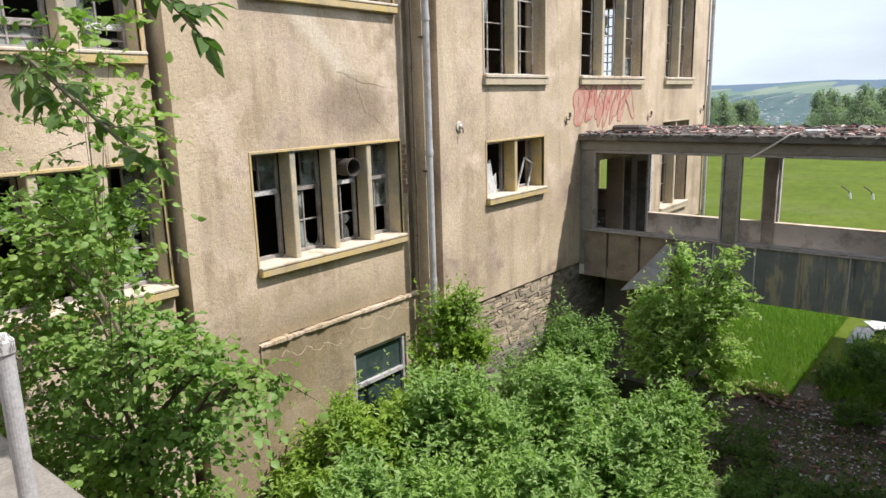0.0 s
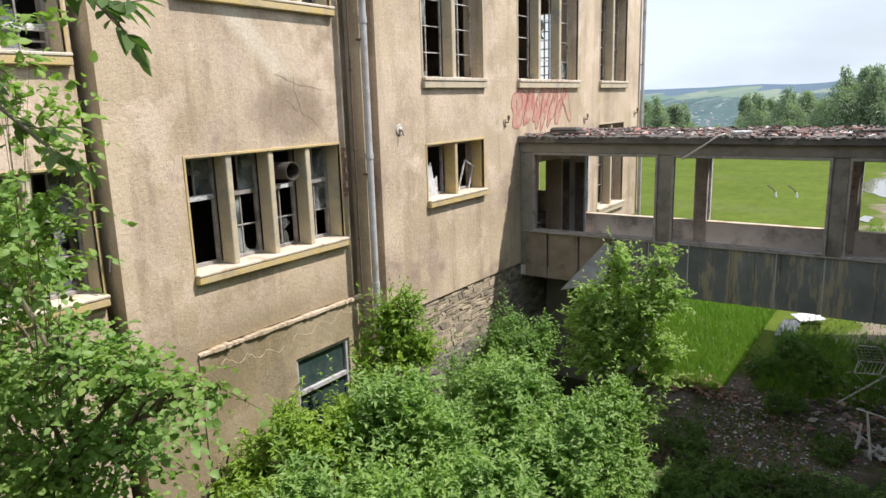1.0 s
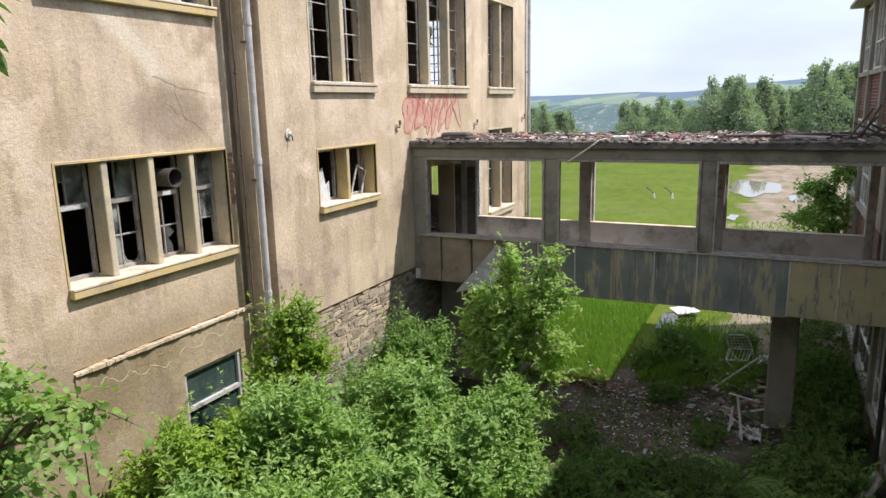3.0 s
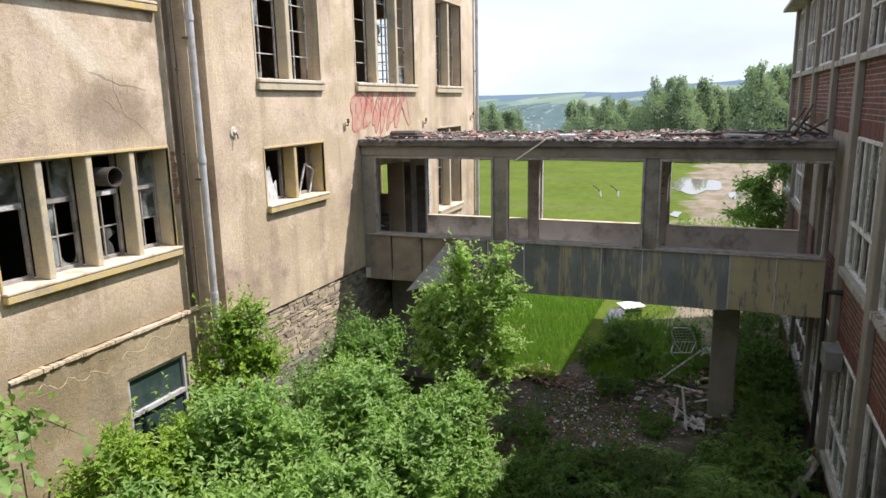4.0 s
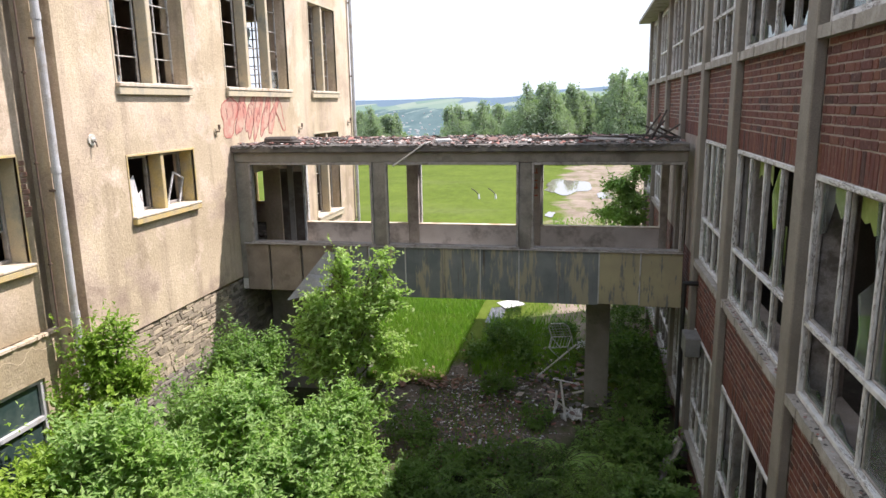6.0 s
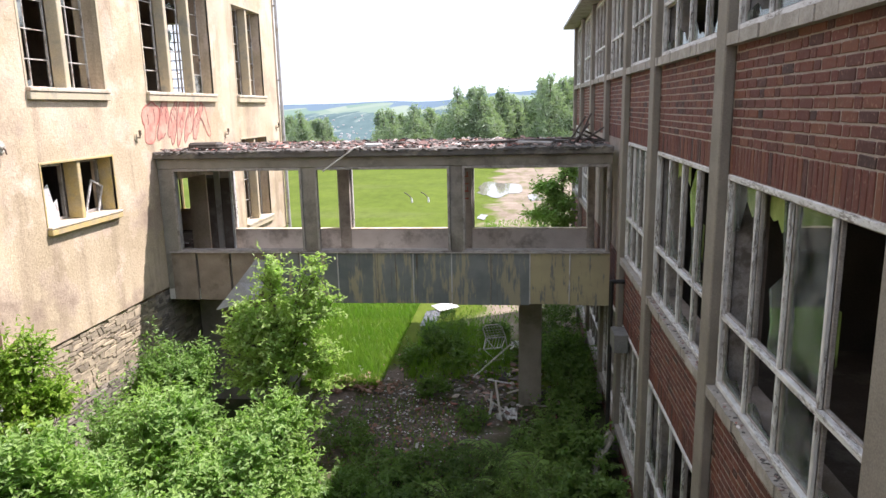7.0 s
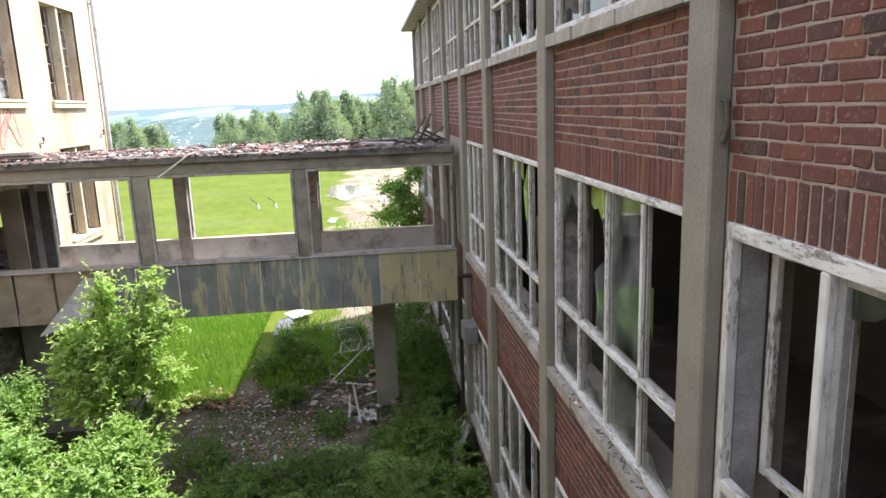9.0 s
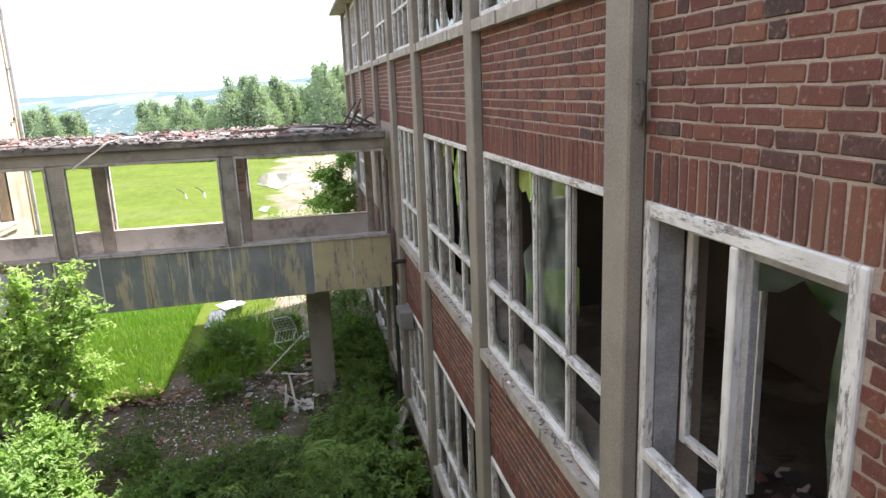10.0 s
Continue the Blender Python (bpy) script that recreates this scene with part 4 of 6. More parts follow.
def timber_window(name, y0, y1, z0, z1, zt, lights, rng, label, sill=True, green=True):
    """White timber window: tall panes over a row of low panes."""
    w = tagged(thing(name, (XB, y0, z0), label, "window"), kind="structure")
    L, H, T = y1 - y0, z1 - z0, zt - z0
    bars(w, "window_frame", M_WHITE, -0.012, 0.05, ((0, 0.045, 0, H), (L - 0.045, L, 0, H), (0.045, L - 0.045, H - 0.05, H), (0.045, L - 0.045, 0, 0.05)), 0.006)
    bx("reveal", M_GREYWOOD, w, 0.075, 0.33, L - 0.03, L - 0.004, 0.0, H - 0.01, 0.004)
    tr = bx("transom", M_WHITE, w, -0.008, 0.04, 0.045, L - 0.045, T - 0.025, T + 0.025, 0.006)
    step = (L - 0.10) / lights
    for i in range(lights):
        a, b = 0.05 + i * step, 0.05 + (i + 1) * step
        if i:
            bars(w, "mullion", M_WHITE, -0.004, 0.028, ((a - 0.017, a + 0.017, 0.05, T - 0.025), (a - 0.017, a + 0.017, T + 0.025, H - 0.06)), 0.006)
        a, b = a + (0.017 if i else 0), b - (0.017 if i < lights - 1 else 0)
        for c, d in ((0.05, T - 0.025), (T + 0.025, H - 0.05)):
            bars(w, "sash", M_GREYWOOD, 0.03, 0.06, ((a, a + 0.018, c, d), (b - 0.018, b, c, d), (a + 0.018, b - 0.018, c, c + 0.018), (a + 0.018, b - 0.018, d - 0.018, d)), 0.003)
            st = rng.choice(["whole", "side", "side", "low", "top", "side", "gone"] if z0 > 3 else ["low", "side", "gone", "gone", "top"]) if d > T + 0.1 else rng.choice(["whole", "low", "low", "gone"])
            pane(w, 0.04, a + 0.015, b - 0.015, c + 0.015, d - 0.015, rng, st, M_GLASSGREEN if green and rng.random() < 0.25 else M_GLASSCLEAN)
    if sill:
        bm = bmesh.new()
        n = 26
        for i in range(n):
            p, q = -0.04 + (L + 0.08) * i / n, -0.04 + (L + 0.08) * (i + 1) / n
            box(bm, SILL_OUT + 0.035 * max(0, noise.noise((p * 4 + y0 * 3, 1, 2))), 0.16, p, q, -0.115, -0.012 - 0.010 * abs(noise.noise((p * 6 + y0, 3, 2))))
        part("window_sill", bm, M_SILLGREY, w, "chipped concrete window sill")
    return w


k = Nodes("lime_blind_cloth")
M_BLIND = k.done(k.mix(k.ramp(k.noise(7.0, 5.0), 0.4, 0.65), (0.21, 0.28, 0.065), (0.30, 0.37, 0.12)), 0.8, k.noise(60.0), 0.3, 0.004)


def blind(parent, y0, y1, z0, z1, rng):
    """A torn strip of lime cloth hanging behind the panes, ragged along its lower edge."""
    n = 7
    low = [(y0 + (y1 - y0) * i / n, z0 + (z1 - z0) * rng.uniform(0.0, 0.45)) for i in range(n + 1)]
    bm = bmesh.new()
    prism(bm, low + [(y1, z1), (y0, z1)], 0.10, 0.103)
    part("blind", bm, M_BLIND, parent, "torn lime-green blind")


BW = random.Random(21)
BL = random.Random(6)
count = 11
for i, (a, b) in enumerate(BAYS):
    rows = [(7.0, 8.62, 7.62, 4), (0.75, 2.63, 1.35, 4)]
    if i and (b < 12.9 or a > 16.5):
        rows.insert(0, (3.84, 5.80, 4.52, 4))
    for z0, z1, zt, n in rows:
        if i == 0:
            a2, b2 = (1.3, b - 0.02) if z0 > 3 else (1.6, b - 0.1)
        else:
            a2, b2 = a + 0.03, b - 0.03
        made_window = timber_window(f"window_{count}", a2, b2, z0, z1, zt, n, BW, "white timber window with peeling paint and broken panes")
        if z0 == 3.84 and i in (1, 2):
            w4 = (b2 - a2 - 0.10) / 4
            blind(made_window, 0.07 + 2 * w4, 0.03 + 3 * w4, 1.62, 1.90, BL)
            blind(made_window, 0.07 + 1.0 * w4, 0.05 + 1.12 * w4, 0.90, 1.32, BL)
        count += 1
near = tagged(thing("window_nearest", (XB, 2.53, 3.84), "peeling white double casement window with shattered glass", "window"), kind="structure")
bars(near, "window_frame", M_WHITE, -0.012, 0.05, ((0, 0.075, 0, 1.96), (1.375, 1.43, 0, 1.96), (0.075, 1.375, 1.88, 1.96), (0.075, 1.375, 0, 0.07), (0.655, 0.71, 0.07, 1.88)), 0.007)
bars(near, "transom", M_WHITE, -0.008, 0.055, ((0.71, 1.375, 0.53, 0.60), (0.075, 0.655, 0.53, 0.60)), 0.007)
bars(near, "sash", M_GREYPAINT, 0.03, 0.075, ((0.075, 0.10, 0.60, 1.88), (0.61, 0.655, 0.60, 1.88), (0.10, 0.61, 1.84, 1.88), (0.10, 0.61, 0.60, 0.63)), 0.005)
pane(near, 0.05, 0.10, 0.22, 0.63, 1.84, BW, "side", M_GLASSGREEN)
pane(near, 0.055, 0.10, 0.60, 1.55, 1.84, BW, "top", M_GLASSGREEN)
bx("reveal", M_GREYPAINT, near, 0.055, 0.20, 1.385, 1.425, 0.0, 1.95, 0.004)
inner = thing("inner_sash", (0.22, 1.37, 0.62), "", "")
inner.parent = near
for key in ("label", "category"):
    inner.pop(key, None)
inner.rotation_euler = (0, 0, radians(3))
for y0, y1, z0, z1 in ((-0.56, -0.51, 0, 1.22), (-0.05, 0, 0, 1.22), (-0.51, -0.05, 0, 0.05), (-0.51, -0.05, 1.17, 1.22)):
    bx("rail", M_WHITE, inner, -0.02, 0.02, y0, y1, z0, z1, 0.004)
for z0, z1 in ((-0.12, -0.012),):
    bx("window_sill", M_SILLGREY, near, -0.09, 0.16, -0.04, 1.47, z0, z1, 0.01)
# continuous sill bands under the upper windows come with each window; iron hook on the post
scatter_bits("sill_crumbs", 130, lambda r: (XB - 0.02 - 0.05 * r.random(), r.choice((r.uniform(4.4, 7.0), r.uniform(7.5, 10.1))), 3.829), (0.008, 0.028), 51, M_LITTER, "brick crumbs and glass bits lying on the sills", "rubble")
wire = thing("loose_wire", (XB - 0.02, 5.25, 3.83), "short bent dark wire lying on the sill", "wire")
bm = bmesh.new()
tube(bm, [(0, 0, 0.006), (-0.03, -0.06, 0.012), (-0.02, -0.11, 0.03), (-0.05, -0.17, 0.008)], 0.005, 6)
part("strand", bm, M_IRON, wire)
hook = thing("iron_hook", (XB - 0.05, 4.135 - HALF - 0.01, 6.26), "rusty iron hook fixed to the side of the post", "hook")
bm = bmesh.new()
tube(bm, [(0, 0, 0.13), (0, -0.05, 0.12), (0, -0.06, 0.0), (0, -0.03, -0.07), (0, 0.0, -0.04)], 0.014)
part("bar", bm, M_IRON, hook)
rain = thing("iron_pipe", (XB - 0.06, 12.53, 0), "black iron pipe with elbow running down the brick wall", "pipe")
bm = bmesh.new()
tube(bm, [(0.08, 0.05, 3.42), (-0.16, 0.05, 3.42), (-0.16, 0.05, 0.2)], 0.038)
part("tube", bm, plain("black_pipe_paint", (0.012, 0.012, 0.012), (0.022, 0.019, 0.017), 9.0, 0.6), rain)
meter = thing("meter_box", (XB - 0.12, 12.2, 2.34), "small grey metal box mounted on the wall", "box")
bx("case", plain("grey_box_paint", (0.20, 0.20, 0.195), (0.14, 0.14, 0.135), 6.0, 0.6), meter, -0.12, 0.12, -0.24, 0.24, 0, 0.32, 0.012)

# ---- bridge cladding, roof litter ----
k = Nodes("scraped_sheet_metal")
streak = k.noise(1.0, 6.0, 0.65, k.stretch(5.5, 5.5, 0.9))
blue = k.mix(k.ramp(k.noise(2.0, 5.0), 0.35, 0.65), (0.14, 0.16, 0.165), (0.22, 0.235, 0.235))
c = k.mix(k.math("MULTIPLY", k.ramp(streak, 0.515, 0.58), 0.85), blue, (0.40, 0.355, 0.24))
c = k.mix(k.ramp(k.noise(1.0, 5.0, 0.6, k.stretch(14.0, 14.0, 0.5)), 0.60, 0.70), c, (0.10, 0.075, 0.055))
M_CLAD = k.done(c, 0.6, k.noise(25.0), 0.15, 0.004, 0.15)
k = Nodes("cream_sheet_metal")
c = k.mix(k.ramp(k.noise(2.0, 5.0), 0.35, 0.65), (0.43, 0.38, 0.23), (0.35, 0.31, 0.20))
c = k.mix(k.ramp(k.noise(1.0, 6.0, 0.65, k.stretch(8.0, 8.0, 1.6)), 0.55, 0.62), c, (0.17, 0.18, 0.175))
M_CLADCREAM = k.done(c, 0.6, k.noise(25.0), 0.15, 0.004, 0.1)
M_PANEL = plain("rust_stained_panel", (0.27, 0.225, 0.18), (0.20, 0.16, 0.125), 3.5, 0.9, 30.0, 0.35, 0.006, 70.0, (0.115, 0.082, 0.06))
x = -5.0
CL = random.Random(3)
for n in range(9):
    w = 0.751
    m = M_CLADCREAM if n >= 7 else M_CLAD
    sheet = bx("cladding_sheet", m, bridge, x + 0.004, x + w - 0.004, -0.055 - 0.006 * (n % 2), -0.025, -0.02 + CL.uniform(-0.025, 0.012), 0.985, 0.004)
    bx("seam", M_ZINC if n % 3 else M_CONCRETE, sheet, x - 0.012, x + 0.012, -0.072, -0.05, -0.01, 0.985, 0.004)
    x += w
for a, b in ((-6.95, -6.42), (-6.40, -5.72), (-5.70, -5.02)):
    bx("concrete_panel", M_PANEL, bridge, a + 0.012, b - 0.012, -0.03, 0.03, 0.0, 0.985, 0.008)
bx("flashing", M_GREYWOOD, bridge, -6.95, 1.76, -0.09, -0.03, 0.985, 1.005, 0.003)
bent = thing("bent_sheet", (-5.15, BY0 - 0.10, 3.52), "bent grey metal sheet hanging off the footbridge", "sheet metal")
bm = bmesh.new()
for pts in (((0.0, 0, 0.02), (0.16, -0.01, 0.02), (0.14, -0.14, -0.42), (-0.28, -0.10, -0.38)), ((-0.28, -0.10, -0.38), (0.14, -0.14, -0.42), (0.10, -0.34, -0.62), (-0.62, -0.28, -0.86))):
    bm.faces.new([bm.verts.new(p) for p in pts])
bmesh.ops.remove_doubles(bm, verts=bm.verts[:], dist=0.001)
bmesh.ops.solidify(bm, geom=bm.faces[:], thickness=0.006)
part("plate", bm, plain("dull_sheet", (0.29, 0.31, 0.33), (0.22, 0.235, 0.25), 6.0, 0.6), bent)
bent.scale = (1.25, 1.1, 1.1)

def on_roof(rng):
    x, y = rng.uniform(-7.0, 1.7), rng.uniform(BY0 - 0.06, BY1)
    return x, y, 5.675 + 0.06 * abs(noise.noise((x * 1.5, y * 1.5, 3))) + 0.015


scatter_bits("roof_litter", 2600, on_roof, (0.015, 0.08), 4, M_LITTER, "torn felt, brick bits and rubble littering the bridge roof", "rubble")
scatter_bits("roof_slabs", 120, on_roof, (0.07, 0.17), 44, M_LITTER, "larger torn felt and plaster pieces on the bridge roof", "rubble")
scatter_bits("felt_edge", 420, lambda r: (r.uniform(-7.0, 1.72), BY0 - 0.09 + r.gauss(0, 0.015), 5.645 + r.uniform(-0.02, 0.03)), (0.02, 0.07), 6, M_ROOF, "ragged black felt hanging over the roof edge", "roofing felt")
lath = thing("hanging_lath", (-3.05, BY0 - 0.13, 5.70), "pale wooden lath dangling from the bridge roof edge", "lath")
bm = bmesh.new()
rod(bm, (0.12, 0.05, 0.03), (0, 0, 0), 0.016, n=6)
rod(bm, (0, 0, 0), (-0.62, -0.03, -0.42), 0.016, n=6)
part("stick", bm, M_TWIGPALE, lath)
for x, y, s, name, m, lab in ((-2.75, 14.0, 0.17, "white_slab", M_WHITE, "broken white plaster slab on the bridge roof"), (-0.35, 15.2, 0.13, "grey_block", M_CONCRETE, "small concrete block on the bridge roof"), (-1.1, 15.6, 0.12, "brick_lump", M_OLDBRICK, "reddish brick lump on the bridge roof"), (-6.2, 14.2, 0.3, "felt_roll", M_IRON, "curled dark felt strip on the bridge roof")):
    ob = thing(name, (x, y, 5.70), lab, "debris")
    ob.rotation_euler = (0, 0, x)
    bx("lump", m, ob, -s, s, -s * 0.6, s * 0.6, 0, s * 0.45, s * 0.12)
frame_bits = thing("bent_iron_bars", (1.28, 14.2, 5.70), "twisted dark iron bars lying on the bridge roof", "scrap metal")
for a, b in (((-0.30, 0, 0.02), (0.02, 0.1, 0.50)), ((-0.12, 0.15, 0.02), (0.12, 0.05, 0.56)), ((-0.42, 0.2, 0.10), (0.40, 0.1, 0.05)), ((0.0, -0.1, 0.24), (0.36, 0.2, 0.06)), ((-0.22, 0.3, 0.26), (0.26, 0.1, 0.03)), ((-0.05, 0.1, 0.02), (0.34, -0.1, 0.30)), ((-0.18, 0.1, 0.02), (0.10, 0.2, 0.36))):
    bm = bmesh.new()
    rod(bm, a, b, 0.019, n=6)
    part("bar", bm, M_IRON, frame_bits)
plank = thing("charred_plank", (-0.45, 14.6, 5.72), "long charred plank lying on the bridge roof", "plank")
plank.rotation_euler = (0, -0.02, 0.05)
bx("board", M_IRON, plank, -0.7, 1.2, -0.07, 0.07, 0, 0.045, 0.006)
for n, (x, y, L, w, a) in enumerate(((-5.9, 14.1, 0.42, 0.10, 0.1), (-6.3, 14.5, 0.3, 0.07, -0.2), (-4.9, 14.4, 0.2, 0.08, 0.5), (0.35, 14.3, 0.35, 0.14, -0.3), (0.75, 14.9, 0.3, 0.12, 0.3))):
    ob = thing("roof_batten", (x, y, 5.72), "grey weathered board piece on the bridge roof", "board", "boards on the roof")
    ob.rotation_euler = (0.05, 0.03, a)
    bx("board", M_GREYWOOD if n % 2 else M_IRON, ob, -L, L, -w, w, 0, 0.03, 0.005)
tag = thing("spray_marks", (-1.15, BY1 - 0.245, 4.35), "small faded red sprayed marks on the bridge post", "graffiti")
for n in range(4):
    bx("mark", M_SPRAY, tag, -0.07 + 0.01 * (n % 2), 0.06, -0.004, 0.0, n * 0.17, n * 0.17 + 0.03, 0)
    bx("mark", M_SPRAY, tag, -0.07 + 0.09 * (n % 2), -0.045 + 0.09 * (n % 2), -0.004, 0.0, n * 0.17 + 0.03, n * 0.17 + 0.12, 0)

# open dark door leaf at the west end of the bridge
M_DOOR = plain("brown_door_wood", (0.16, 0.125, 0.10), (0.11, 0.085, 0.07), 5.0, 0.8, 50.0, 0.25, 0.003, 70.0, (0.24, 0.21, 0.18))
door = thing("door_leaf", (-7.06, 15.93, 2.9), "dark brown wooden door standing open inside the bridge", "door")
bx("leaf", M_DOOR, door, 0, 0.18, -0.02, 0.02, 0.01, 2.05, 0.005)
bx("stile", M_PALEPOST, door, 0.18, 0.31, -0.03, 0.03, 0.01, 2.4, 0.004)
bx("leaf", M_DOOR, door, 0.31, 0.54, 0.0, 0.03, 0.01, 2.05, 0.005)
bx("stile", M_WHITE, door, 0.54, 0.585, -0.03, 0.03, 0.01, 2.4, 0.005)
bx("lintel", M_GREYWOOD, door, 0.0, 0.18, -0.03, 0.03, 2.05, 2.12, 0.005)
scatter_bits("passage_rubble", 260, lambda r: (-8.4 + r.gauss(0, 0.5), 16.5 + r.gauss(0, 1.4), 2.875), (0.04, 0.16), 19, M_LITTER, "pale plaster rubble on the floor behind the doorway", "rubble")
# ---- railing post on the landing ----
rail = thing("railing_post", (-2.60, 1.54, 4.85), "grey painted steel railing post with a cap", "railing post")
bm = bmesh.new()
rod(bm, (0, 0, 0), (0, 0, 0.83), 0.030, n=20)
rt = part("tube", bm, M_ZINC, rail)
bm = bmesh.new()
rod(bm, (0, 0, 0.83), (0, 0, 0.87), 0.035, n=20)
rod(bm, (0, 0, 0.87), (0, 0, 0.895), 0.035, 0.016, n=20)
part("cap", bm, M_WHITE, rt)
bx("base_plate", M_ZINC, rail, -0.08, 0.08, -0.08, 0.08, 0, 0.012, 0.003)

# ---- plants ----
def leaf_mesh(name, pts, dirs, ups, size, width, material, rng, fine=False):
    """Leaves in one mesh: each a folded pointed blade, with a rounded outline where fine. pts, dirs, ups: arrays of places, ways and face normals."""
    n = len(pts)
    d = dirs / np.linalg.norm(dirs, axis=1)[:, None]
    s = np.cross(d, ups)
    s /= np.linalg.norm(s, axis=1)[:, None] + 1e-9
    u = np.cross(s, d)
    L = (size * rng.uniform(0.6, 1.25, n))[:, None]
    W = L * width
    v = np.stack([pts, pts + d * L * 0.42 + s * W + u * W * 0.35, pts + d * L - u * L * 0.12, pts + d * L * 0.42 - s * W + u * W * 0.35], 1).reshape(-1, 3)
    k = np.arange(n) * 4
    f = np.concatenate([np.stack([k, k + 1, k + 2], 1), np.stack([k, k + 2, k + 3], 1)])
    if fine:
        rows = [(0.0, 0.0), (0.14, 0.62), (0.36, 1.0), (0.62, 0.86), (0.84, 0.42), (1.0, 0.0)]
        curl = rng.uniform(-0.05, 0.35, n)[:, None]
        cols = []
        for t, b in rows:
            mid = pts + d * L * t - u * L * curl * t * t
            if b:
                cols += [mid + s * W * b + u * W * 0.30 * b, mid, mid - s * W * b + u * W * 0.30 * b]
            else:
                cols.append(mid)
        v = np.stack(cols, 1).reshape(-1, 3)
        k = np.arange(n)[:, None] * 14
        one = [(0, 1, 2), (0, 2, 3)]
        for r in range(3):
            a = 1 + 3 * r
            one += [(a, a + 3, a + 4), (a, a + 4, a + 1), (a + 1, a + 4, a + 5), (a + 1, a + 5, a + 2)]
        one += [(10, 13, 11), (11, 13, 12)]
        f = np.concatenate([k + np.array(q) for q in one])
    me = bpy.data.meshes.new(name)
    me.from_pydata(v.tolist(), [], f.tolist())
    if fine:
        me.polygons.foreach_set("use_smooth", np.ones(len(f), dtype=bool))
    me.materials.append(material)
    return me


def stems_mesh(name, segs, material, sides=5):
    """Tapered stems: (a, b, radius a, radius b)."""
    verts, faces = [], []
    for a, b, ra, rb in segs:
        a, b = Vector(a), Vector(b)
        q = (b - a).to_track_quat("Z", "Y")
        k = len(verts)
        for p, r in ((a, ra), (b, rb)):
            verts += [tuple(p + q @ Vector((r * math.cos(6.2832 * i / sides), r * math.sin(6.2832 * i / sides), 0))) for i in range(sides)]
        faces += [(k + i, k + (i + 1) % sides, k + sides + (i + 1) % sides, k + sides + i) for i in range(sides)]
    me = bpy.data.meshes.new(name)
    me.from_pydata(verts, [], faces)
    me.materials.append(material)
    return me


def clumped(blobs, n, rng):
    """Breaks each rounded mass up into a core and upright clumps round its upper side, with gaps between."""
    out = []
    for x, y, z, rx, ry, rz in blobs:
        out.append((x, y, z - 0.08 * rz, rx * 0.60, ry * 0.60, rz * 0.66))
        for i in range(n):
            a, e = 2.4 * i + rng.uniform(0, 1.2), math.asin(rng.uniform(-0.35, 0.95))
            s = rng.uniform(0.18, 0.36)
            q = rng.uniform(0.75, 1.12)
            out.append((x + rx * q * math.cos(a) * math.cos(e), y + ry * q * math.sin(a) * math.cos(e), z + rz * q * math.sin(e), rx * s * 0.62, ry * s * 0.62, rz * s * 1.75))
    return out


